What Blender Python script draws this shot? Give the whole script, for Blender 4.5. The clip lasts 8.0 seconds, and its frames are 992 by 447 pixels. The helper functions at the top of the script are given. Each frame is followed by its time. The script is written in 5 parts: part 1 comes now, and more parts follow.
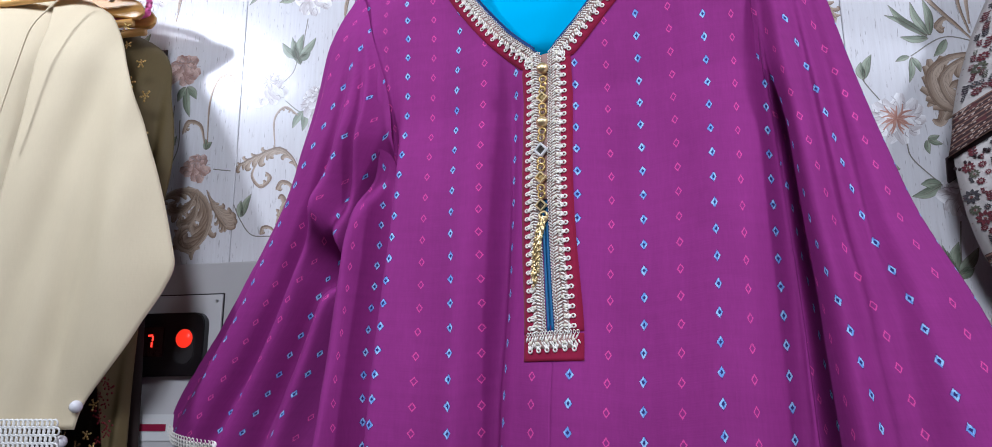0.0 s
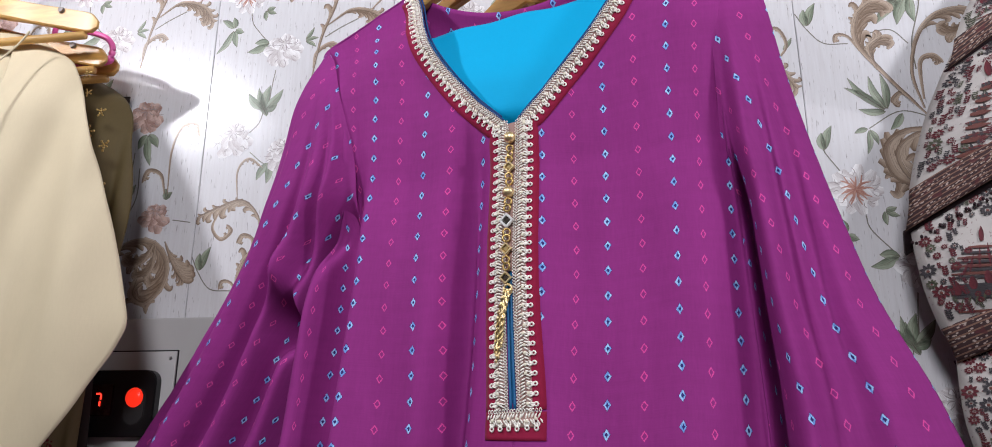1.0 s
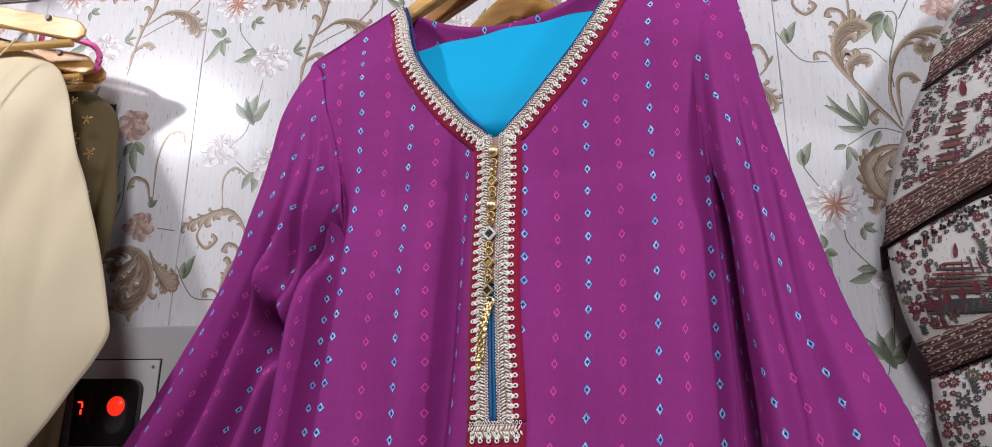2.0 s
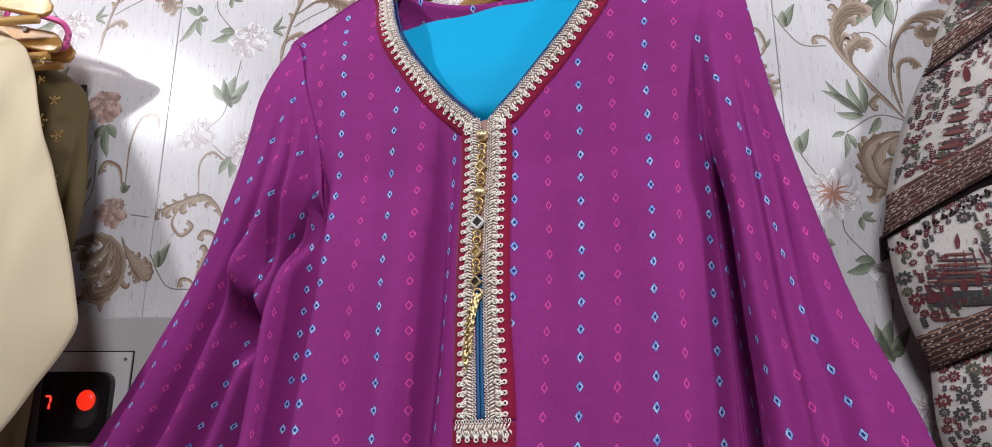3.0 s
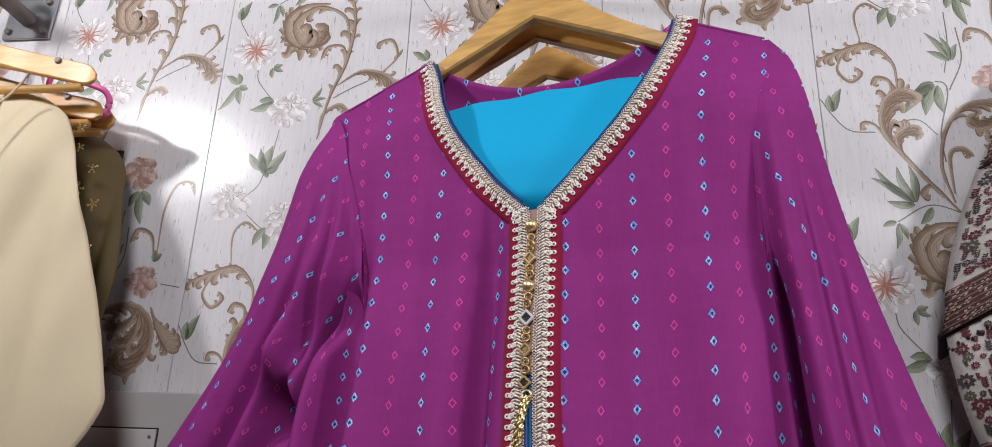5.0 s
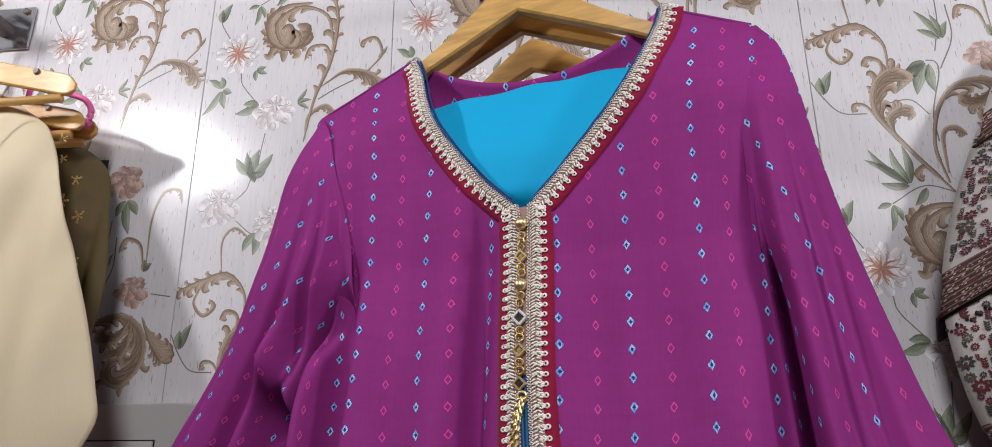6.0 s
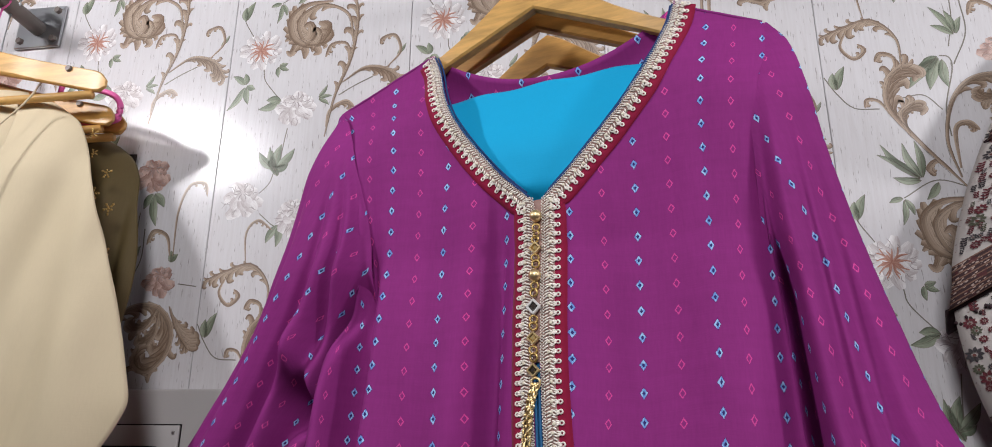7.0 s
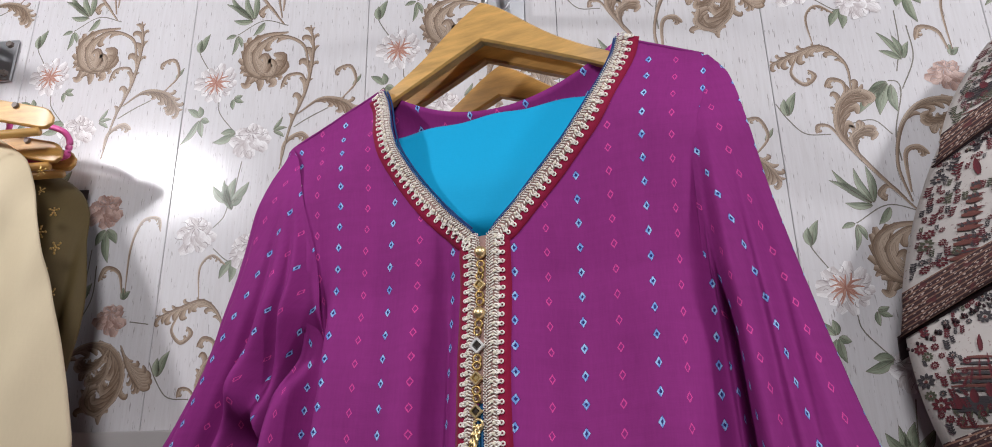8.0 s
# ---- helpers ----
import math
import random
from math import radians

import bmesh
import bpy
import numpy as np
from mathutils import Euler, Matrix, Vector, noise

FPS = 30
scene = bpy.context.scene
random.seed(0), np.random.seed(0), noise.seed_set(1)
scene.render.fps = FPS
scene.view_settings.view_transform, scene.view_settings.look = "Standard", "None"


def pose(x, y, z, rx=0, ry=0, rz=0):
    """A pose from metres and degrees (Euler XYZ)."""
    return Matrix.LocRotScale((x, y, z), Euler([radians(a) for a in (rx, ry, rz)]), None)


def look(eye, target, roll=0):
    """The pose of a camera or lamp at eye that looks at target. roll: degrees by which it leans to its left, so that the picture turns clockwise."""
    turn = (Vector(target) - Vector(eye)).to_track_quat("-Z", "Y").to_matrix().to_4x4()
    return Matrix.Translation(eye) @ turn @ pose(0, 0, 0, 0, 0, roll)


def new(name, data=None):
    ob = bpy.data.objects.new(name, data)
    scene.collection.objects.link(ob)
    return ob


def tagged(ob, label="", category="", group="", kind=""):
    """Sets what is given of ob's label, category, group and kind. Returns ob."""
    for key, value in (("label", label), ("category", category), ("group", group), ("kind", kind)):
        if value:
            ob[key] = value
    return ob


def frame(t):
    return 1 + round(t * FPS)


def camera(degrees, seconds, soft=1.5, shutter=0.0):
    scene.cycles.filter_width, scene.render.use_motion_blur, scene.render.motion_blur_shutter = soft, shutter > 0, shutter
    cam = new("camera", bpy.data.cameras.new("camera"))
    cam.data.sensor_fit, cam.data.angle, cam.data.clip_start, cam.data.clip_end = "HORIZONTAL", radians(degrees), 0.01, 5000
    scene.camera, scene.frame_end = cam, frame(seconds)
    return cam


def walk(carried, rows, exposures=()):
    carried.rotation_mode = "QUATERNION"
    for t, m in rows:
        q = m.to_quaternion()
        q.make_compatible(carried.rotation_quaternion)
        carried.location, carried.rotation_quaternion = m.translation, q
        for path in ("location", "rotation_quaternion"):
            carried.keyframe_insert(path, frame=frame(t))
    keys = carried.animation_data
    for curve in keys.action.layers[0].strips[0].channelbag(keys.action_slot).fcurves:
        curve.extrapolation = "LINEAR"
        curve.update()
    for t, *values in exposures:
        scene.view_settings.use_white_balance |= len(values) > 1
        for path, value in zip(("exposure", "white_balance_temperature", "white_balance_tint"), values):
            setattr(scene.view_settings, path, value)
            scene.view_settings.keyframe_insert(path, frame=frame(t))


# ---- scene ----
cam = camera(69.0, 8.0, soft=0.9)
PATH = [
    (0, (0.118, 0.052, 1.408), (-0.263, 1.966, 1.844), -0.5),
    (0.5, (0.122, 0.055, 1.434), (-0.178, 1.976, 1.904), -1.3),
    (1, (0.121, 0.051, 1.441), (-0.168, 1.959, 1.964), -0.0),
    (1.5, (0.125, 0.044, 1.447), (-0.148, 1.945, 2.006), 0.1),
    (2, (0.127, 0.044, 1.444), (-0.13, 1.951, 1.987), 0.3),
    (2.2, (0.129, 0.048, 1.443), (-0.12, 1.958, 1.979), 0.4),
    (3.5, (0.113, 0.079, 1.466), (-0.09, 2.004, 1.969), 0.4),
    (4, (0.105, 0.072, 1.482), (-0.108, 1.97, 2.077), 1.8),
    (4.5, (0.095, 0.072, 1.491), (-0.139, 1.954, 2.126), 2.6),
    (5.8, (0.086, 0.087, 1.499), (-0.17, 1.969, 2.126), 0.1),
    (6, (0.094, 0.084, 1.503), (-0.148, 1.973, 2.113), -0.2),
    (6.5, (0.096, 0.075, 1.496), (-0.165, 1.964, 2.097), 0.2),
    (7, (0.098, 0.067, 1.495), (-0.192, 1.954, 2.092), 0.4),
    (7.5, (0.094, 0.064, 1.503), (-0.197, 1.951, 2.097), -0.1),
    (8, (0.133, 0.073, 1.513), (-0.116, 1.951, 2.153), -1.0),
]
EXPOSURES = [(0.0, 0.38, 5650, 8), (0.5, 0.38, 5900, 9), (1.0, 0.27, 6250, 10), (2.0, 0.22, 6350, 10), (4.0, 0.2, 6450, 10), (4.5, 0.12, 6500, 10), (6.0, 0.04, 6500, 10), (7.5, 0.05, 6550, 10), (8.0, 0.03, 6500, 10)]
walk(cam, [(t, look(eye, target, roll)) for t, eye, target, roll in PATH], EXPOSURES)

# ---- world and lamps ----
world = bpy.data.worlds.new("world")
scene.world = world
world.use_nodes = True
world.node_tree.nodes["Background"].inputs[0].default_value = (0.75, 0.8, 0.9, 1)
world.node_tree.nodes["Background"].inputs[1].default_value = 0.2


def lamp_light(name, place, target, size, power, colour, shape="DISK"):
    data = bpy.data.lights.new(name, "AREA")
    data.shape, data.size, data.energy, data.color = shape, size, power, colour
    ob = new(name, data)
    ob.matrix_world = look(place, target)
    return ob


LAMP_A = (-0.84, 0.22, 2.17)
LAMP_B = (1.05, 0.10, 2.15)
LAMP_C = (0.10, -1.05, 2.55)
lamp_light("bulb_light_a", LAMP_A, (-0.1, 0.8, 1.7), 0.09, 4.4, (0.97, 0.96, 1.0))
lamp_light("bulb_light_b", LAMP_B, (0.35, 0.85, 1.7), 0.12, 4.6, (0.97, 0.96, 1.0))
# soft frontal fill, added to lift the tunic and wall; no such lamp is seen
lamp_light("fill_light", LAMP_C, (0.1, 0.6, 1.4), 0.5, 24.0, (0.97, 0.96, 1.0), "SQUARE")


# ---- materials ----
class Nodes:
    """A node material with short names for its nodes."""

    def __init__(self, name, rough=0.6, metal=0.0):
        self.mat = bpy.data.materials.new(name)
        self.mat.use_nodes = True
        self.tree = self.mat.node_tree
        self.bsdf = self.tree.nodes["Principled BSDF"]
        self.bsdf.inputs["Roughness"].default_value = rough
        self.bsdf.inputs["Metallic"].default_value = metal

    def node(self, kind, **inputs):
        n = self.tree.nodes.new(kind)
        for key, value in inputs.items():
            self.put(n.inputs[key.replace("_", " ")], value)
        return n

    def put(self, socket, value):
        if isinstance(value, bpy.types.NodeSocket):
            self.tree.links.new(value, socket)
        else:
            socket.default_value = value

    def math(self, op, a, b=0.0, c=0.0):
        n = self.tree.nodes.new("ShaderNodeMath")
        n.operation = op
        for s, v in zip(n.inputs, (a, b, c)):
            self.put(s, v)
        return n.outputs[0]

    def coords(self, scale=(1, 1, 1), uv=False):
        c = self.tree.nodes.new("ShaderNodeTexCoord")
        m = self.node("ShaderNodeMapping", Vector=c.outputs["UV" if uv else "Object"], Scale=scale)
        return m.outputs[0]

    def noise(self, scale, vector, detail=3.0, rough=0.55):
        return self.node("ShaderNodeTexNoise", Scale=scale, Vector=vector, Detail=detail, Roughness=rough).outputs["Fac"]

    def ramp(self, fac, stops):
        n = self.node("ShaderNodeValToRGB", Fac=fac)
        els = n.color_ramp.elements
        while len(els) < len(stops):
            els.new(0.5)
        for e, (p, c) in zip(els, stops):
            e.position, e.color = p, (*c, 1)
        return n.outputs[0]

    def mix(self, fac, a, b, blend="MIX"):
        n = self.tree.nodes.new("ShaderNodeMix")
        n.data_type, n.blend_type = "RGBA", blend
        self.put(n.inputs[0], fac)
        for s, v in ((n.inputs[6], a), (n.inputs[7], b)):
            self.put(s, (*v, 1) if isinstance(v, tuple) else v)
        return n.outputs[2]

    def colour(self, value):
        self.put(self.bsdf.inputs["Base Color"], (*value, 1) if isinstance(value, tuple) else value)
        return self

    def bump(self, height, strength=0.3, distance=0.001):
        n = self.node("ShaderNodeBump", Height=height, Strength=strength, Distance=distance)
        self.put(self.bsdf.inputs["Normal"], n.outputs[0])
        return self

    def set(self, **values):
        for key, v in values.items():
            self.put(self.bsdf.inputs[key.replace("_", " ")], v)
        return self


def weave_bump(n, count=1400.0, strength=0.25):
    """Fine threads both ways, and soft creases."""
    across = n.noise(count * 0.5, n.coords((1, 0.12, 1), uv=True), 1.0)
    along = n.noise(count * 0.5, n.coords((0.12, 1, 1), uv=True), 1.0)
    crease = n.noise(22.0, n.coords((1, 0.6, 1), uv=True), 4.0, 0.6)
    h = n.math("ADD", n.math("MULTIPLY", n.math("ADD", across, along), 0.18), n.math("MULTIPLY", crease, 2.2))
    n.bump(h, strength, 0.0011)


def plain_cloth(name, colour, rough=0.8, vary=0.12, sheen=0.2, weave=1400.0):
    n = Nodes(name, rough)
    c = n.coords((1, 1, 1), uv=True)
    soft = n.noise(9.0, c, 4.0)
    thread = n.noise(500.0, n.coords((1, 0.2, 1), uv=True), 2.0)
    dark = tuple(v * (1 - vary * 2) for v in colour)
    light = tuple(min(1, v * (1 + vary)) for v in colour)
    n.colour(n.mix(n.math("ADD", n.math("MULTIPLY", soft, 0.7), n.math("MULTIPLY", thread, 0.3)), dark, light))
    n.set(Sheen_Weight=sheen * 0.3, Sheen_Roughness=0.4, Specular_IOR_Level=0.3)
    weave_bump(n, weave)
    return n.mat


PITCH_U, PITCH_V, PHASE_U, PHASE_V = 0.0592, 0.0210, 0.049, 0.0


def motif_cloth(name, colour):
    """Woven cloth with columns of small blue and pink lozenges, in metres of the cloth."""
    n = Nodes(name, 0.75)
    uv = n.tree.nodes.new("ShaderNodeTexCoord").outputs["UV"]
    sep = n.node("ShaderNodeSeparateXYZ", Vector=uv)
    u, v = sep.outputs[0], sep.outputs[1]

    def lozenge(shift_u, shift_v):
        cu = n.math("ADD", n.math("DIVIDE", n.math("SUBTRACT", u, PHASE_U + shift_u), PITCH_U), 0.5)
        cv = n.math("ADD", n.math("DIVIDE", n.math("SUBTRACT", v, PHASE_V + shift_v), PITCH_V), 0.5)
        du = n.math("ABSOLUTE", n.math("MULTIPLY", n.math("SUBTRACT", n.math("FRACT", cu), 0.5), PITCH_U))
        dv = n.math("ABSOLUTE", n.math("MULTIPLY", n.math("SUBTRACT", n.math("FRACT", cv), 0.5), PITCH_V))
        return n.math("ADD", du, n.math("MULTIPLY", dv, 0.74)), du, dv

    # threads jag the outline of each lozenge
    jag = n.math("MULTIPLY", n.math("SUBTRACT", n.noise(900.0, n.coords((1, 1, 1), uv=True), 1.0), 0.5), 0.0016)
    soft = n.noise(7.0, n.coords((1, 1, 1), uv=True), 4.0)
    thread = n.noise(420.0, n.coords((1, 0.15, 1), uv=True), 2.0)
    slub = n.noise(160.0, n.coords((0.1, 1, 1), uv=True), 2.0)
    dark = tuple(c * 0.8 for c in colour)
    light = tuple(c * 1.12 for c in colour)
    warp = n.noise(26.0, n.coords((1, 0.02, 1), uv=True), 3.0)
    fac = n.math("ADD", n.math("MULTIPLY", soft, 0.3), n.math("ADD", n.math("MULTIPLY", thread, 0.25), n.math("MULTIPLY", slub, 0.2)))
    fac = n.math("ADD", fac, n.math("MULTIPLY", warp, 0.25))
    base = n.mix(n.ramp(fac, [(0.3, (0, 0, 0)), (0.7, (1, 1, 1))]), dark, light)
    d, du, dv = lozenge(0.0, 0.0)
    d = n.math("ADD", d, jag)
    outer = n.math("LESS_THAN", d, 0.0031)
    inner = n.math("LESS_THAN", d, 0.0014)
    halo = n.math("LESS_THAN", d, 0.0037)
    base = n.mix(n.math("MULTIPLY", halo, 0.55), base, (0.05, 0.015, 0.12))
    base = n.mix(outer, base, n.mix(n.math("GREATER_THAN", thread, 0.5), (0.17, 0.33, 0.72), (0.36, 0.58, 0.88)))
    base = n.mix(inner, base, (0.035, 0.03, 0.16))
    p, _, _ = lozenge(PITCH_U / 2, -PITCH_V * 0.18)
    p = n.math("ADD", p, jag)
    ring = n.math("MULTIPLY", n.math("LESS_THAN", p, 0.0030), n.math("GREATER_THAN", p, 0.0019))
    base = n.mix(n.math("MULTIPLY", ring, n.math("ADD", 0.6, n.math("MULTIPLY", slub, 0.4))), base, (0.80, 0.09, 0.36))
    n.colour(base)
    n.set(Sheen_Weight=0.0, Specular_IOR_Level=0.12)
    weave_bump(n, 1500.0, 0.36)
    return n.mat


def wood(name, colour, rough=0.4):
    n = Nodes(name, rough)
    c = n.coords((1.5, 9, 9))
    ring = n.noise(14.0, c, 4.0, 0.6)
    fine = n.noise(90.0, n.coords((0.6, 9, 9)), 3.0)
    dark = tuple(v * 0.62 for v in colour)
    base = n.mix(n.ramp(ring, [(0.35, (0, 0, 0)), (0.65, (1, 1, 1))]), dark, colour)
    base = n.mix(n.math("MULTIPLY", fine, 0.5), base, tuple(v * 0.75 for v in colour))
    n.colour(base).set(Coat_Weight=0.15, Coat_Roughness=0.3)
    n.bump(fine, 0.15, 0.0006)
    return n.mat


def simple(name, colour, rough=0.5, metal=0.0, vary=0.15, scale=40.0, **more):
    n = Nodes(name, rough, metal)
    f = n.noise(scale, n.coords(), 4.0)
    n.colour(n.mix(f, tuple(v * (1 - vary) for v in colour), tuple(min(1, v * (1 + vary)) for v in colour)))
    n.bump(n.noise(scale * 8, n.coords(), 2.0), 0.08, 0.0005)
    n.set(**more)
    return n.mat


def wall_vinyl():
    n = Nodes("wall_vinyl", 0.2)
    grain = n.noise(30.0, n.coords((9, 1, 0.55)), 5.0, 0.65)
    dash = n.noise(60.0, n.coords((9, 1, 0.9)), 2.0, 0.5)
    cloud = n.noise(3.0, n.coords(), 3.0)
    base = n.mix(cloud, (0.68, 0.665, 0.68), (0.76, 0.745, 0.76))
    base = n.mix(n.ramp(grain, [(0.35, (0.4, 0.4, 0.4)), (0.6, (0, 0, 0))]), base, (0.60, 0.57, 0.57))
    base = n.mix(n.ramp(dash, [(0.64, (0, 0, 0)), (0.69, (0.8, 0.8, 0.8))]), base, (0.33, 0.30, 0.29))
    n.colour(base)
    n.bump(grain, 0.25, 0.0008)
    n.set(Specular_IOR_Level=0.5)
    return n.mat


def print_ink(name, dark, light, streak=16.0, rough=0.32, edge=0.35):
    """Printed ink with strokes that run along the shape."""
    n = Nodes(name, rough)
    lines = n.noise(1.0, n.coords((streak * 1.6, 0.9, 1), uv=True), 2.0, 0.6)
    patch = n.noise(60.0, n.coords(), 3.0)
    across = n.node("ShaderNodeSeparateXYZ", Vector=n.coords(uv=True)).outputs[0]
    tone = n.math("ADD", n.math("MULTIPLY", lines, 0.6), n.math("MULTIPLY", patch, 0.2))
    tone = n.math("ADD", tone, n.math("MULTIPLY", n.math("ADD", across, 0.5), edge))
    f = n.ramp(tone, [(0.34, (0, 0, 0)), (0.74, (1, 1, 1))])
    n.colour(n.mix(f, dark, light))
    return n.mat


PURPLE = motif_cloth("purple_motif_cloth", (0.280, 0.031, 0.208))
PURPLE_PLAIN = plain_cloth("purple_plain_cloth", (0.245, 0.018, 0.185), 0.75)
MAROON_CLOTH = plain_cloth("maroon_cloth", (0.16, 0.02, 0.03))
RED = plain_cloth("red_band_cloth", (0.29, 0.007, 0.046), 0.85)
# ground under the lace; the shade between stitches is put into its brown
LACE_GAP_SHADE = simple("lace_gap_shade", (0.36, 0.22, 0.19), 0.8, 0.0, 0.2, 300.0)
TURQUOISE = plain_cloth("turquoise_cloth", (0.0, 0.41, 0.74), 0.75, 0.05)
NAVY = plain_cloth("navy_piping_cloth", (0.012, 0.05, 0.18), 0.6)
FACING = plain_cloth("blue_facing_cloth", (0.008, 0.11, 0.27), 0.5)
THREAD = simple("cream_lace_thread", (0.96, 0.91, 0.83), 0.3, 0.0, 0.04, 300.0, Specular_IOR_Level=0.8)
CRYSTAL = simple("champagne_crystal", (0.95, 0.84, 0.68), 0.25, 0.0, 0.15, 1200.0, Coat_Weight=0.5)
GOLD = simple("polished_gold", (0.90, 0.70, 0.38), 0.42, 1.0, 0.15, 200.0)
GOLD_DARK = simple("antique_gold", (0.60, 0.42, 0.16), 0.42, 1.0, 0.25, 200.0)
SILVER = simple("bright_silver", (0.92, 0.91, 0.88), 0.25, 0.25, 0.05)
GEM_DARK = simple("dark_stone", (0.05, 0.04, 0.035), 0.08, 0.0, 0.2, 200.0, Coat_Weight=1.0)
GEM_AMBER = simple("amber_stone", (0.55, 0.42, 0.2), 0.08, 0.3, 0.2, 200.0, Coat_Weight=1.0)
WOOD = wood("varnished_beech", (0.66, 0.35, 0.09))
WOOD_PALE = wood("pale_varnished_beech", (0.80, 0.46, 0.14))
STEEL = simple("galvanised_steel", (0.55, 0.56, 0.58), 0.35, 1.0, 0.1)
IRON = simple("painted_iron", (0.20, 0.17, 0.15), 0.55, 0.3, 0.2)
PINK_PLASTIC = simple("pink_plastic", (0.75, 0.12, 0.38), 0.35, 0.0, 0.08)
BLACK_PLASTIC = simple("black_plastic", (0.006, 0.005, 0.006), 0.35, 0.0, 0.2)
GREY_PAINT = simple("grey_enamel", (0.50, 0.48, 0.47), 0.5, 0.0, 0.08, 15.0)
GREY_PALE = simple("pale_grey_enamel", (0.58, 0.56, 0.55), 0.45, 0.0, 0.06, 15.0)
GAP = simple("dark_gap", (0.015, 0.012, 0.012), 0.8)
WHITE_CARD = simple("white_card", (0.75, 0.74, 0.72), 0.6, 0.0, 0.04)
CREAM = plain_cloth("cream_cloth", (0.63, 0.53, 0.36), 0.75, 0.06, 0.2, 1200.0)
WHITE_LACE = simple("white_lace", (0.78, 0.76, 0.72), 0.6, 0.0, 0.08, 300.0)
OLIVE = plain_cloth("olive_cloth", (0.125, 0.09, 0.036), 0.7, 0.15)
PEARL = simple("pearl", (0.75, 0.73, 0.74), 0.2, 0.0, 0.05, 100.0, Coat_Weight=0.6)
VINYL = wall_vinyl()
INK_BROWN = print_ink("taupe_ink", (0.15, 0.088, 0.052), (0.50, 0.39, 0.30), 9.0)
INK_LEAF = print_ink("leaf_ink", (0.10, 0.13, 0.08), (0.37, 0.41, 0.31), 8.0)
INK_STEM = print_ink("stem_ink", (0.13, 0.12, 0.10), (0.24, 0.22, 0.18), 4.0)
INK_LINE = print_ink("outline_ink", (0.10, 0.075, 0.055), (0.20, 0.16, 0.13), 4.0)
INK_VEIN = print_ink("petal_vein_ink", (0.22, 0.18, 0.18), (0.42, 0.37, 0.37), 4.0)
INK_PETAL = print_ink("petal_ink", (0.52, 0.46, 0.46), (0.92, 0.90, 0.90), 9.0, 0.16)
INK_ROSE = print_ink("rose_ink", (0.27, 0.14, 0.11), (0.66, 0.48, 0.42), 9.0)
INK_HEART = print_ink("flower_heart_ink", (0.33, 0.12, 0.08), (0.58, 0.33, 0.26), 6.0)
# unseen room shell, kept dark to cut bounced light and deepen the shade
PLASTER = simple("painted_plaster", (0.16, 0.145, 0.145), 0.8, 0.0, 0.05, 6.0)
FLOOR_TILE = simple("floor_tile", (0.20, 0.18, 0.16), 0.4, 0.0, 0.1, 8.0)


def glow(name, colour, strength):
    n = Nodes(name, 0.3)
    n.colour(tuple(c * 0.6 for c in colour))
    n.set(Emission_Color=(*colour, 1), Emission_Strength=strength)
    return n.mat


RED_LAMP = glow("red_indicator", (1.0, 0.03, 0.01), 0.75)
RED_DIGIT = glow("red_digit", (1.0, 0.03, 0.015), 2.2)
LAMP_GLASS = glow("lamp_diffuser", (1.0, 0.97, 0.93), 2.0)


# ---- mesh helpers ----
def mesh_object(name, verts, faces, material, parent=None, label="", uvs=None, smooth=True):
    me = bpy.data.meshes.new(name)
    me.from_pydata([tuple(v) for v in verts], [], faces)
    if uvs is not None:
        layer = me.uv_layers.new(name="UVMap")
        idx = np.empty(len(me.loops), dtype=np.int32)
        me.loops.foreach_get("vertex_index", idx)
        layer.data.foreach_set("uv", np.asarray(uvs, dtype=np.float32)[idx].ravel())
    me.materials.append(material)
    if smooth:
        me.polygons.foreach_set("use_smooth", [True] * len(me.polygons))
    me.update()
    ob = new(name, me)
    if parent:
        ob.parent = parent
    if label:
        ob["label"] = label
    return ob


def part(name, bm, material, parent, label="", smooth=False):
    me = bpy.data.meshes.new(name)
    bm.to_mesh(me)
    bm.free()
    me.materials.append(material)
    if smooth:
        me.polygons.foreach_set("use_smooth", [True] * len(me.polygons))
    ob = new(name, me)
    if parent:
        ob.parent = parent
    if label:
        ob["label"] = label
    return ob


def shared(name, ob, m, parent):
    """Another object on the mesh of ob, at the local pose m."""
    o = new(name, ob.data)
    o.parent = parent
    o.matrix_basis = m
    return o


def box_bm(size, centre=(0, 0, 0), bevel=0.0, segments=2):
    bm = bmesh.new()
    bmesh.ops.create_cube(bm, size=1.0, matrix=Matrix.Translation(centre) @ Matrix.Diagonal((*size, 1)))
    if bevel:
        bmesh.ops.bevel(bm, geom=bm.edges[:], offset=bevel, segments=segments, affect="EDGES", profile=0.5)
    return bm


def sheet(name, rows, material, parent, label="", uvs=None, closed=False, thick=0.0):
    """A cloth sheet over rows of points."""
    nr, nc = len(rows), len(rows[0])
    verts = [p for r in rows for p in r]
    faces = []
    for i in range(nr - 1):
        for j in range(nc if closed else nc - 1):
            k = (j + 1) % nc
            faces.append((i * nc + j, i * nc + k, (i + 1) * nc + k, (i + 1) * nc + j))
    flat = [q for r in uvs for q in r] if uvs else None
    ob = mesh_object(name, verts, faces, material, parent, label, flat)
    if thick:
        m = ob.modifiers.new("thickness", "SOLIDIFY")
        m.thickness, m.offset = thick, 0.0
    return ob


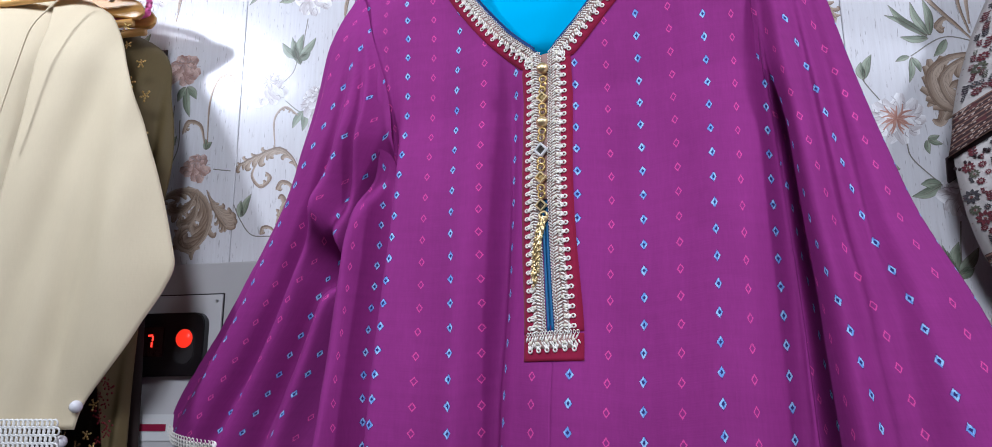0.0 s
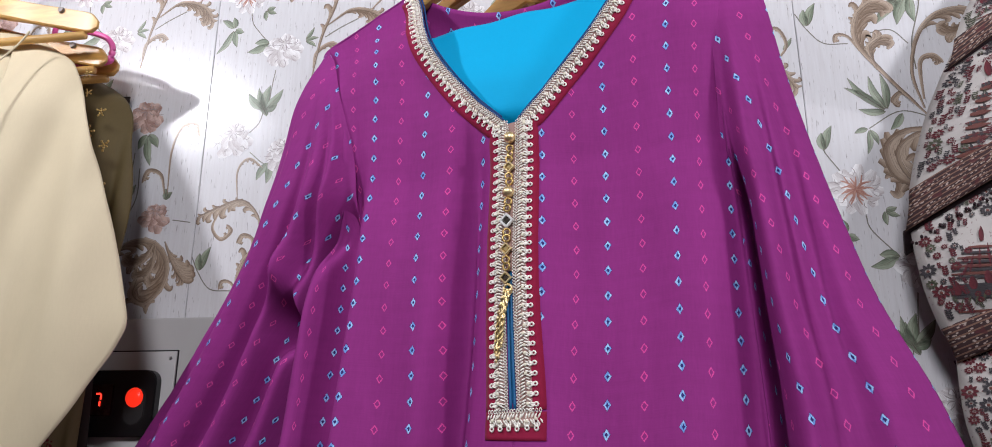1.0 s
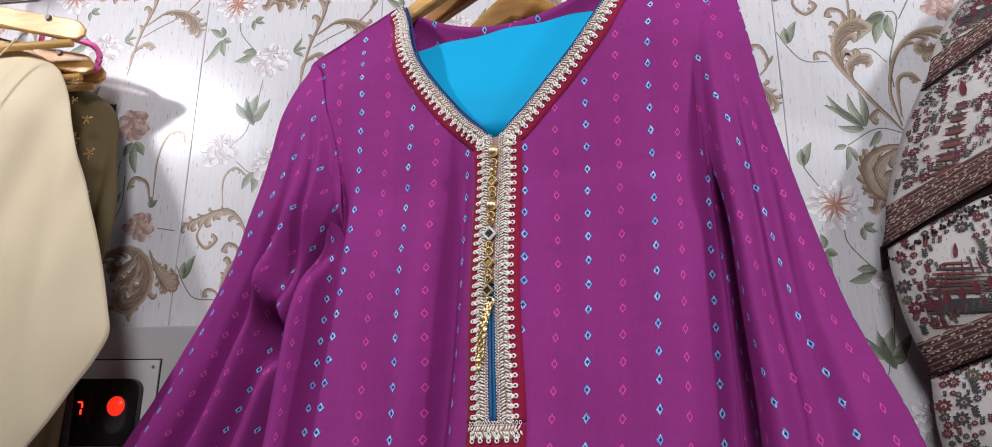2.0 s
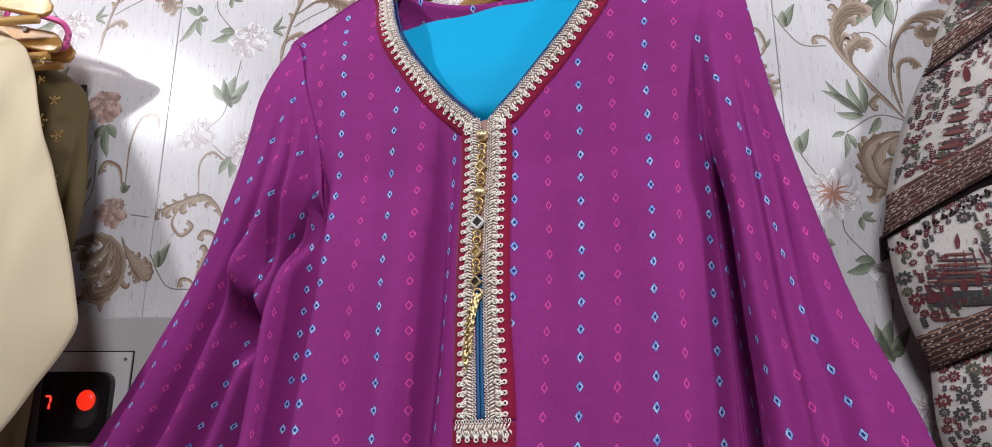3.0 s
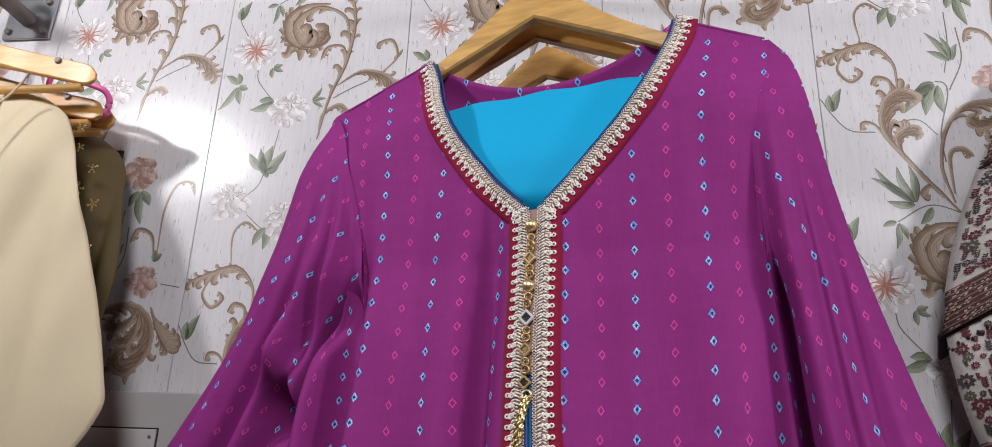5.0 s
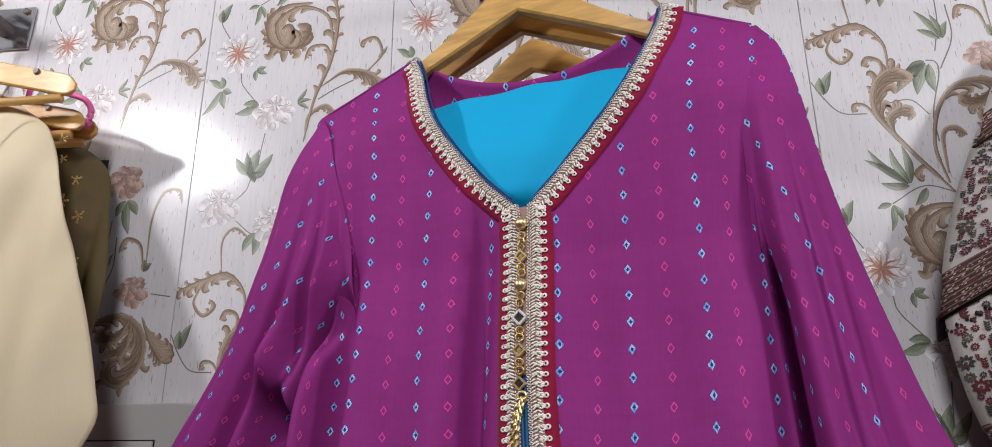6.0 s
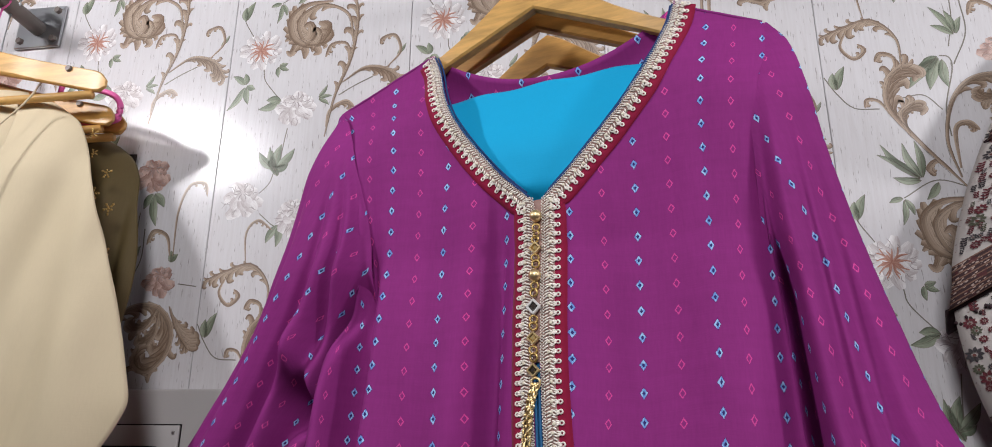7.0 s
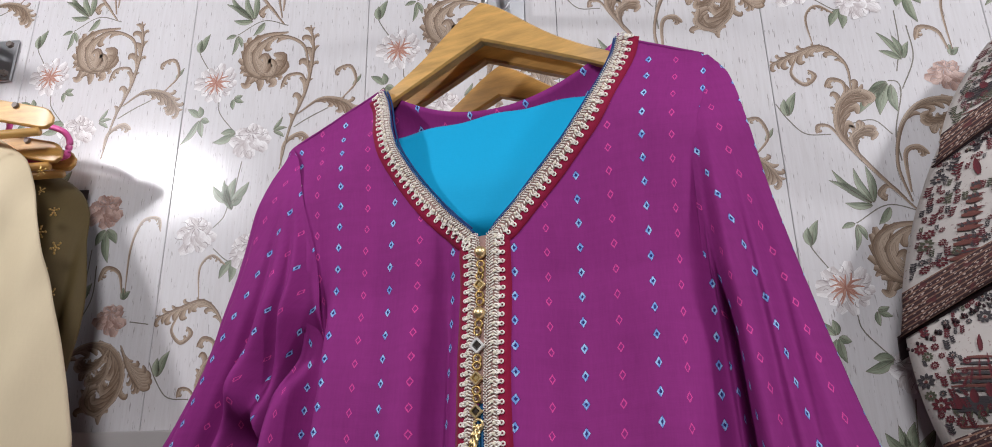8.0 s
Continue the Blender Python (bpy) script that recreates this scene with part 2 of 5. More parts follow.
def tube(name, points, radius, material, parent=None, label="", sides=8, taper=None):
    """A round bar along a line of points."""
    pts = [Vector(p) for p in points]
    verts, faces = [], []
    up = Vector((0.013, 0.02, 1)).normalized()
    for i, p in enumerate(pts):
        d = (pts[min(i + 1, len(pts) - 1)] - pts[max(i - 1, 0)]).normalized()
        a = d.cross(up)
        if a.length < 0.05:
            a = d.cross(Vector((1, 0, 0)))
        a.normalize()
        b = d.cross(a)
        r = radius * (taper(i / (len(pts) - 1)) if taper else 1.0)
        for k in range(sides):
            w = 2 * math.pi * k / sides
            verts.append(p + a * math.cos(w) * r + b * math.sin(w) * r)
    for i in range(len(pts) - 1):
        for k in range(sides):
            faces.append((i * sides + k, i * sides + (k + 1) % sides, (i + 1) * sides + (k + 1) % sides, (i + 1) * sides + k))
    faces.append(tuple(range(sides))[::-1])
    faces.append(tuple((len(pts) - 1) * sides + k for k in range(sides)))
    return mesh_object(name, verts, faces, material, parent, label)


def table(points, x):
    """Smooth reading of a small table of (x, y) pairs with rising x."""
    xs = [p[0] for p in points]
    ys = [p[1] for p in points]
    if x <= xs[0]:
        return ys[0]
    if x >= xs[-1]:
        return ys[-1]
    i = max(k for k in range(len(xs)) if xs[k] <= x)
    i = min(i, len(xs) - 2)
    t = (x - xs[i]) / (xs[i + 1] - xs[i])

    def slope(k):
        if k == 0 or k == len(xs) - 1:
            a, b = (0, 1) if k == 0 else (len(xs) - 2, len(xs) - 1)
            return (ys[b] - ys[a]) / (xs[b] - xs[a])
        return (ys[k + 1] - ys[k - 1]) / (xs[k + 1] - xs[k - 1])

    h = xs[i + 1] - xs[i]
    m0, m1 = slope(i) * h, slope(i + 1) * h
    return (2 * t**3 - 3 * t**2 + 1) * ys[i] + (t**3 - 2 * t**2 + t) * m0 + (-2 * t**3 + 3 * t**2) * ys[i + 1] + (t**3 - t**2) * m1


def ease(x):
    x = min(1.0, max(0.0, x))
    return x * x * (3 - 2 * x)


def bell(x, w):
    return math.exp(-((x / w) ** 2))


def curve_points(points, n):
    """n + 1 points on a smooth line through the given ones."""
    p = [Vector(q) for q in points]
    p = [p[0] * 2 - p[1]] + p + [p[-1] * 2 - p[-2]]
    out = []
    m = len(p) - 3
    for i in range(n + 1):
        s = i / n * m
        k = min(int(s), m - 1)
        t = s - k
        a, b, c, d = p[k : k + 4]
        out.append(0.5 * (2 * b + (c - a) * t + (2 * a - 5 * b + 4 * c - d) * t * t + (3 * b - a - 3 * c + d) * t**3))
    return out


# ---- room ----
WALL_Y, ROOM_X, ROOM_Y, ROOM_H = 0.87, (-1.89, 1.86), -2.4, 2.7


def slab(name, size, centre, material, label, bevel=0.0):
    return tagged(part(name, box_bm(size, centre, bevel), material, None), label, name.split("_")[0], "", "structure")


slab("floor", (4.2, 3.6, 0.1), (0, -0.75, -0.05), FLOOR_TILE, "plain tiled shop floor below the garments")
slab("ceiling", (4.2, 3.6, 0.1), (0, -0.75, ROOM_H + 0.05), PLASTER, "plain dark ceiling of the small shop, out of view")
slab("wall_south", (4.2, 0.12, ROOM_H), (0, ROOM_Y - 0.06, ROOM_H / 2), PLASTER, "plain dark plaster wall of the shop, out of view")
slab("wall_east", (0.12, 3.28, ROOM_H), (ROOM_X[1] + 0.06, -0.76, ROOM_H / 2), PLASTER, "plain dark plaster wall of the shop, out of view")
slab("wall_west", (0.12, 3.28, ROOM_H), (ROOM_X[0] - 0.06, -0.76, ROOM_H / 2), PLASTER, "plain dark plaster wall of the shop, out of view")
wall = slab("wall_north", (4.2, 0.12, ROOM_H), (0, WALL_Y + 0.075, ROOM_H / 2), PLASTER, "white vinyl panelled wall printed with taupe scrolls and flowers")

# ---- printed panels of the wall ----
TILE_H = 0.593
prints = {}


def ink(kind):
    return prints.setdefault(kind, ([], [], []))


def ribbon(kind, centre, width, layer, lobes=0, side=0):
    """A flat brush stroke in the plane of the panel, in mm; lobes make the torn edge of an acanthus leaf."""
    verts, faces, uvs = ink(kind)
    base = len(verts)
    n = len(centre) - 1
    for i, p in enumerate(centre):
        t = i / n
        d = (centre[min(i + 1, n)] - centre[max(i - 1, 0)]).normalized()
        nrm = Vector((-d.y, d.x))
        w = width(t)
        wl = wr = w
        if lobes:
            f = (t * lobes) % 1.0
            tooth = 0.55 + 0.75 * f**0.7 if f < 0.82 else 0.55
            if side >= 0:
                wl = w * tooth * (1.25 if side else 1.0)
            if side <= 0:
                wr = w * tooth * (1.25 if side else 1.0)
        for s, ww in ((1, wl), (0.35, wl), (-0.35, wr), (-1, wr)):
            q = p + nrm * s * ww - (d * ww * 0.5 if lobes and abs(s) == 1 else d * 0)
            verts.append((q.x / 1000, -layer / 2400, q.y / 1000))
            uvs.append((s * 0.5, t * 3 + base * 0.37))
    for i in range(n):
        for k in range(3):
            a = base + i * 4 + k
            faces.append((a, a + 1, a + 5, a + 4))


def flat(points):
    return [Vector((x, z)) for x, z in points]


def stem(w, *points):
    ribbon("stem", curve_points(flat(points), 18), lambda t: w * 0.55, 0.3)


def scroll(w, *points):
    """A thin curling tendril with a rounded end and a few lobes inside the curl."""
    c = curve_points(flat(points), 40)
    side = bend_side(c)
    ribbon("scroll", c, lambda t: w * 0.34 * (0.18 + 0.82 * math.sin(math.pi * min(1.0, 0.06 + t * 0.72))) * (1.0 if t < 0.93 else 1.0 - 9 * (t - 0.93)), 0.7)
    ribbon("outline", [p + Vector((0.2, 0.15)) for p in c[8:36]], lambda t: 0.2, 0.75)
    lobes_along(c, w * 0.9, side, 5, 0.4, 0.95)


def bend_side(c):
    turn = 0.0
    for i in range(1, len(c) - 1):
        a, b = c[i] - c[i - 1], c[i + 1] - c[i]
        turn += a.x * b.y - a.y * b.x
    return 1 if turn > 0 else -1


def lobes_along(c, w, side, count, t0, t1):
    """Curved pointed lobes that leave a spine on one side and lean towards its tip."""
    n = len(c) - 1
    for k in range(count):
        t = t0 + (t1 - t0) * (k + 0.5) / count
        i = min(n - 1, max(1, int(t * n)))
        d = (c[i + 1] - c[i - 1]).normalized()
        nrm = Vector((-d.y, d.x)) * side
        size = w * (0.5 + 0.6 * math.sin(math.pi * (k + 0.7) / (count + 0.4)))
        p0 = c[i] - d * size * 0.7
        p1 = c[i] + nrm * size * 0.22 + d * size * 0.35
        p2 = c[i] + nrm * size * 0.85 + d * size * 0.75
        p3 = c[i] + nrm * size * 1.0 + d * size * 0.35
        c2 = curve_points([p0, p1, p2, p3] if k % 2 else [p0, p1, p2], 14)
        ribbon("outline", c2, lambda q: size * 0.25 * math.sin(math.pi * min(1.0, 0.06 + q * 0.9)) ** 0.8 + 0.28, 0.60 + 0.01 * k)
        ribbon("scroll", c2, lambda q: size * 0.25 * math.sin(math.pi * min(1.0, 0.06 + q * 0.9)) ** 0.8 + 0.02, 0.606 + 0.01 * k)


def acanthus(w, *points, lobes=7):
    """A leafy scroll: a tapered spine, a smooth outer edge and lobes along the inside of the bend."""
    c = curve_points(flat(points), 64)
    side = bend_side(c)
    body = lambda t: w * 0.22 * (0.10 + 0.90 * math.sin(math.pi * min(1.0, 0.04 + t * 0.80)) ** 0.9) * (1.0 if t < 0.95 else 1.0 - 12 * (t - 0.95))
    ribbon("outline", c, lambda t: body(t) + 0.25, 0.83)
    ribbon("scroll", c, body, 0.85)
    for off in (-0.14, 0.1):
        ribbon("outline", [p + Vector((off, off * 0.8)) * w for p in c[4:60]], lambda t: 0.16, 0.87)
    lobes_along(c, w * 1.5, side, int(lobes * 1.5), 0.25, 1.0)
    lobes_along(c, w * 0.85, -side, 5, 0.5, 1.0)


def leaf(w, x0, z0, x1, z1):
    a, b = Vector((x0, z0)), Vector((x1, z1))
    d = b - a
    a = a + d * 0.08
    side = Vector((-d.y, d.x)) * (0.07 if (x1 + z1) % 2 else -0.05)
    c = curve_points([a, a + d * 0.5 + side, b], 14)
    ribbon("outline", c, lambda t: w * 0.60 * math.sin(math.pi * t**0.75) + 0.35, 0.47)
    ribbon("leaf", c, lambda t: w * 0.60 * math.sin(math.pi * t**0.75) + 0.02, 0.5)
    ribbon("outline", c, lambda t: 0.28 * (1.1 - t), 0.53)


def leaves(w, base, *tips):
    for tip in tips:
        leaf(w, *base, *tip)


def petal_ring(kind, x, z, r0, r1, count, wide, layer, spread=0.25, seed=1):
    rnd = random.Random(seed)
    for k in range(count):
        a = 2 * math.pi * (k + rnd.uniform(-spread, spread)) / count
        q = rnd.uniform(0.82, 1.1)
        d = Vector((math.cos(a), math.sin(a) * 0.92))
        p0, p1 = Vector((x, z)) + d * r0, Vector((x, z)) + d * r1 * q
        mid = (p0 + p1) / 2 + Vector((-d.y, d.x)) * rnd.uniform(-0.15, 0.15) * r1
        ribbon(kind, curve_points([p0, mid, p1], 8), lambda t: wide * (0.25 + 0.75 * math.sin(math.pi * min(1, 0.15 + 0.75 * t))), layer + 0.012 * k)


def daisy(x, z, r, seed):
    petal_ring("petal", x, z, r * 0.1, r, 13, r * 0.24, 0.9, 0.3, seed)
    petal_ring("petal", x, z, r * 0.1, r * 0.72, 9, r * 0.2, 1.1, 0.3, seed + 1)
    petal_ring("heart", x, z, r * 0.05, r * 0.62, 17, r * 0.032, 1.35, 0.45, seed + 2)
    petal_ring("heart", x, z, r * 0.0, r * 0.38, 13, r * 0.04, 1.6, 0.45, seed + 3)
    petal_ring("vein", x, z, r * 0.6, r * 0.92, 15, r * 0.012, 1.3, 0.45, seed + 4)


def peony(kind, x, z, r, seed):
    petal_ring(kind, x, z - r * 0.25, r * 0.2, r, 10, r * 0.30, 0.9, 0.35, seed)
    petal_ring(kind, x, z, r * 0.1, r * 0.75, 8, r * 0.27, 1.1, 0.35, seed + 1)
    petal_ring(kind, x, z + r * 0.1, 0, r * 0.45, 6, r * 0.2, 1.3, 0.3, seed + 2)
    petal_ring("vein", x, z + r * 0.2, r * 0.1, r * 0.5, 9, r * 0.018, 1.5, 0.4, seed + 3)
    petal_ring("vein", x, z - r * 0.2, r * 0.55, r * 0.95, 14, r * 0.013, 1.25, 0.45, seed + 5)


acanthus(9, (87, 341), (86, 382), (62, 408), (29, 400), (1, 388))
scroll(7, (33, 397), (24, 375), (37, 359), (50, 369), (43, 378))
scroll(8, (80, 343), (79, 358), (66, 363), (59, 353))
acanthus(15, (132, 195), (90, 253), (66, 294), (69, 326), (84, 343), (98, 346))
acanthus(11, (84, 257), (78, 285), (94, 300))
scroll(6, (68, 282), (57, 302), (44, 305), (41, 295))
acanthus(15, (128, 206), (121, 251), (133, 297), (158, 324), (193, 326), (216, 301), (215, 269), (193, 247), (174, 258), (178, 278), lobes=11)
scroll(9, (122, 210), (108, 226), (98, 221), (95, 214))
scroll(9, (129, 217), (131, 262), (145, 271), (156, 261))
acanthus(24, (139, 182), (104, 179), (83, 161), (87, 132), (103, 119), (112, 124))
acanthus(11, (198, 327), (184, 302), (164, 295))
acanthus(11, (211, 326), (226, 297), (244, 273))
acanthus(11, (199, 323), (197, 294), (188, 278))
leaves(11, (129, 356), (90, 316), (113, 313), (104, 343))
leaves(9, (131, 354), (133, 315))
stem(1.4, (129, 356), (139, 353), (140, 337), (126, 290), (126, 255))
stem(1.4, (143, 344), (162, 384), (162, 427))
leaves(6, (151, 381), (127, 421), (126, 396), (160, 405), (143, 415))
stem(1.2, (81, 305), (105, 307), (122, 288))
leaves(7, (89, 204), (50, 249), (45, 237), (73, 250), (86, 252), (58, 209))
stem(1.2, (138, 193), (102, 204), (66, 185))
leaves(5, (66, 185), (50, 180), (61, 154), (74, 165))
leaves(7, (105, 203), (89, 182))
leaves(8, (15, 160), (26, 191), (14, 183))
stem(1.2, (13, 175), (15, 160), (29, 136))
daisy(43, 113, 30, 3)
leaves(5, (70, 88), (85, 81), (71, 71), (83, 91))
stem(1.2, (50, 84), (54, 66), (80, 34))
leaves(9, (80, 36), (48, 25), (58, 38))
stem(1.2, (91, -4), (87, -35), (85, -68))
leaves(8, (85, -73), (70, -29), (74, -35))
leaves(8, (13, 318), (25, 350), (11, 342))
stem(1.2, (1, 337), (12, 316), (29, 296), (56, 293))
peony("petal", 101, 29, 27, 11)
leaves(7, (27, 62), (7, 77), (24, 80), (3, 26), (32, 34), (40, 56))
leaves(4, (129, 36), (141, 55), (148, 39), (145, 26))
acanthus(14, (172, 121), (161, 161), (124, 177), (94, 157), (101, 126), (120, 118), (127, 133))
acanthus(10, (142, -19), (152, 39), (170, 93), (176, 150), (170, 190), lobes=5)
scroll(7, (171, 95), (162, 115), (142, 114), (135, 96))
scroll(7, (220, 75), (237, 97), (229, 121), (212, 118), (210, 109))
leaves(4, (232, 92), (244, 108))
acanthus(11, (160, 57), (193, 77), (227, 68), (245, 41))
stem(1.5, (157, 39), (177, 51), (202, 63))
scroll(9, (143, -5), (147, 17), (166, 29), (179, 21))
leaves(9, (79, 531), (56, 557), (86, 567), (104, 560), (97, 539))
peony("petal", 40, 498, 28, 21)
peony("petal", 112, 472, 27, 31)
leaves(8, (92, 460), (77, 435), (91, 430))
stem(1.2, (65, 474), (88, 456), (114, 454))
scroll(5, (54, 410), (51, 449), (65, 465), (84, 452))
stem(1.2, (79, 531), (74, 514), (62, 501))
peony("rose", 163, 504, 27, 41)
peony("rose", 193, 362, 22, 51)
leaves(9, (167, 476), (156, 454), (176, 430), (184, 455))
scroll(6, (206, 390), (205, 447), (216, 482), (237, 485), (242, 467))
scroll(8, (202, 390), (194, 416), (175, 423), (168, 406))
leaves(6, (203, 381), (203, 397), (213, 392))
stem(1.2, (218, 354), (243, 350))
stem(1.2, (152, 449), (150, 405), (141, 367))

INKS = {"vein": INK_VEIN, "outline": INK_LINE, "stem": INK_STEM, "scroll": INK_BROWN, "leaf": INK_LEAF, "petal": INK_PETAL, "rose": INK_ROSE, "heart": INK_HEART}
print_meshes = {}
for kind, (verts, faces, uvs) in prints.items():
    me = mesh_object(kind + "_print", verts, faces, INKS[kind], None, "", uvs, False)
    print_meshes[kind] = me.data
    bpy.data.objects.remove(me)

# panels of 25 cm, each with the same print at its own height
PANEL_SHIFT = {-1: 0.033, 0: 0.0, 1: 0.026, 2: -0.12, 3: 0.275, 4: 0.1, -2: 0.2, -3: -0.1}
panel_mesh = part("panel", box_bm((0.2493, 0.012, ROOM_H - 0.02), (0.125, 0.006, ROOM_H / 2), 0.0007, 1), VINYL, None)
for k in range(-6, 9):
    x = -0.39 + 0.25 * k
    if k == -6:
        p = panel_mesh
        p.parent = wall
    else:
        p = new("panel", panel_mesh.data)
        p.parent = wall
    p.location = (x, WALL_Y, 0.0)
    if -3 <= k <= 4:
        for row in (-1, 0, 1):
            z = 1.30 + PANEL_SHIFT[k] + row * TILE_H
            for kind, me in print_meshes.items():
                o = new(kind + "_print", me)
                o.parent = p
                o.location = (0, 0, z)

# ---- the purple tunic ----
NECK = Matrix.Translation((0.03, 0.70, 0.0)) @ Matrix.Rotation(radians(-15), 4, "Z")
SLIT_LINE = ((1.42, 0.0410), (1.45, 0.0395), (1.54, 0.0310), (1.62, 0.0268), (1.70, 0.0245))


def slit_u(z):
    """The slit leans a little across the front as it comes down."""
    return table(SLIT_LINE, z)



def front_depth(z):
    return -0.032 - 0.17 * max(0.0, 1.66 - z) + 0.06 * max(0.0, 1.40 - z)


V_LEFT = ((1.700, 0.0222), (1.74, -0.019), (1.795, -0.060), (1.835, -0.079), (1.869, -0.092), (1.893, -0.104))
V_RIGHT = ((1.700, 0.0268), (1.735, 0.059), (1.796, 0.111), (1.83, 0.128), (1.867, 0.141), (1.889, 0.146))
BODY_L = ((0.80, -0.30), (1.30, -0.195), (1.45, -0.185), (1.56, -0.186), (1.62, -0.172), (1.677, -0.165), (1.77, -0.172), (1.81, -0.196), (1.841, -0.220), (1.870, -0.160), (1.893, -0.105))
BODY_R = ((0.80, 0.30), (1.30, 0.228), (1.45, 0.220), (1.56, 0.214), (1.677, 0.208), (1.77, 0.210), (1.82, 0.221), (1.849, 0.222), (1.868, 0.185), (1.889, 0.147))


def hang(u, z):
    """Depth of the front at u across and height z: the fall from the shoulders and the folds."""
    edge = 1.893 - max(0.0, (abs(u - 0.02) - 0.12)) * 0.45
    top = ease((edge - z) / 0.10)
    g = ease((1.82 - z) / 0.30)
    d = front_depth(z) * top
    d += g * (0.016 * bell(u + 0.152, 0.012) - 0.024 * bell(u + 0.182, 0.012) - 0.004 * bell(u + 0.075, 0.03))
    d += g * (0.021 * bell(u + 0.017, 0.012) - 0.008 * bell(u + 0.044, 0.018) - 0.006 * bell(u - 0.03, 0.03))
    d += g * (0.022 * bell(u - 0.214, 0.014) - 0.008 * bell(u - 0.175, 0.025) + 0.004 * bell(u - 0.13, 0.02))
    # a pleat drops back beside the armhole
    d += 0.022 * ease((-0.129 - u) / 0.016) * (1 - ease((-0.158 - u) / 0.03)) * ease((1.71 - z) / 0.12)
    d += 0.0028 * math.sin(u * 70 + 2.0 * math.sin(z * 5)) * g
    d += 0.003 * noise.noise((u * 9, z * 5, 0.3)) + 0.0020 * noise.noise((u * 34, z * 12, 1.3)) + 0.0007 * noise.noise((u * 95, z * 30, 2.3))
    return d


tunic = new("tunic")
tunic.matrix_world = NECK
tagged(tunic, "purple tunic woven with blue and pink lozenges on wooden hanger", "tunic")


# how the woven columns run down the front: place across at a few heights, and the height of one row
COLUMNS = (
    (((1.40, -0.127), (1.58, -0.1275), (1.65, -0.126), (1.71, -0.1255), (1.79, -0.130), (1.85, -0.149)), 1.5857),
    (((1.37, -0.0433), (1.48, -0.0515), (1.58, -0.0630), (1.67, -0.0680), (1.745, -0.0665)), 1.5803),
    (((1.39, -0.0062), (1.48, -0.0085), (1.55, -0.0110), (1.65, -0.0110), (1.69, -0.0080)), 1.5888),
    (((1.38, 0.0545), (1.56, 0.0570), (1.64, 0.0530), (1.70, 0.0520)), 1.5830),
    (((1.40, 0.1095), (1.49, 0.1110), (1.58, 0.1105), (1.66, 0.1085), (1.74, 0.1085)), 1.5766),
    (((1.38, 0.1670), (1.56, 0.1675), (1.69, 0.1655), (1.77, 0.1665), (1.86, 0.1740)), 1.5830),
    (((1.38, 0.2080), (1.64, 0.2070), (1.85, 0.2200)), 1.5800),
)


def cloth_uv(u, z):
    at = [table(c, z) for c, _ in COLUMNS]
    k = max([0] + [i for i in range(len(at) - 1) if at[i] <= u])
    f = (u - at[k]) / (at[k + 1] - at[k])
    if f < 0:
        steps = [u + (at[0] - u) * i / 6 for i in range(7)]
        f = -sum(math.hypot(b - a, hang(b, z) - hang(a, z)) for a, b in zip(steps, steps[1:])) / PITCH_U
    row = COLUMNS[k][1] + (COLUMNS[k + 1][1] - COLUMNS[k][1]) * min(1.0, max(0.0, f))
    return PHASE_U + PITCH_U * (k - 3 + f), z - row


def half_front(name, inner, outer, sign):
    rows, uvs = [], []
    heights = [1.893 - 0.004 * i for i in range(16)] + [1.8313 - (1.8313 - 0.82) * i / 170 for i in range(171)]
    cols = 96
    for z in heights:
        a = table(inner, z) if z > 1.700 else slit_u(z) + (0.002 * sign if z > 1.452 else 0.0)
        b = table(outer, z)
        if (b - a) * sign < 0.002:
            b = a + 0.002 * sign
        row, uv = [], []
        for j in range(cols + 1):
            f = j / cols
            u = a + (b - a) * f
            over = ease((f - 0.93) / 0.07) * (0.022 * ease((1.66 - z) / 0.06) if sign < 0 else 0.006 * ease((1.78 - z) / 0.08)) * ease((1.86 - z) / 0.05)
            v = hang(u, z) + over
            row.append(Vector((u, v, z)))
            uv.append(cloth_uv(u, z))
        rows.append(row)
        uvs.append(uv)
    return sheet(name, rows, PURPLE, tunic, "", uvs, thick=0.0012)


half_front("front_panel", V_LEFT, BODY_L, -1)
half_front("front_panel", V_RIGHT, BODY_R, 1)

# back with its neck edge, and the turquoise lining inside it
rows, uvs = [], []
for i in range(61):
    t = i / 60
    row, uv = [], []
    for j in range(61):
        f = j / 60
        u = -0.215 + f * 0.43
        neck = 1.848 + 0.045 * ((u - 0.02) / 0.125) ** 2 if abs(u - 0.02) < 0.125 else 1.893 - (abs(u - 0.02) - 0.125) * 0.5
        neck += 0.012 * (u + 0.05)
        z = neck + (0.82 - neck) * t**1.3
        v = 0.020 * ease((neck + 0.02 - z) / 0.05) + 0.006 * math.sin(u * 34) * t + 0.004
        row.append((u * (1 + 0.3 * t), v, z))
        uv.append((u, z))
    rows.append(row)
    uvs.append(uv)
sheet("back_panel", rows, PURPLE, tunic, "", uvs, thick=0.0012)
rows, uvs = [], []
for i in range(31):
    row, uv = [], []
    for j in range(41):
        u = -0.105 + 0.245 * j / 40
        top = 1.838 + 0.0012 * math.sin(u * 22 + 1.0) + 0.015 * u + 0.0015 * math.sin(u * 90)
        z = top - 0.150 * (i / 30)
        v = 0.008 - 0.031 * ease((1.850 - z) / 0.10) + 0.022 * ease((1.725 - z) / 0.03) + 0.012 * ease((abs(u - 0.024) - (z - 1.69)) / 0.03) + 0.002 * math.sin(u * 30 + 1) * (i / 30) + 0.0025 * noise.noise((u * 14, z * 6, 4.0))
        row.append((u, v, z))
        uv.append((u, z))
    rows.append(row)
    uvs.append(uv)
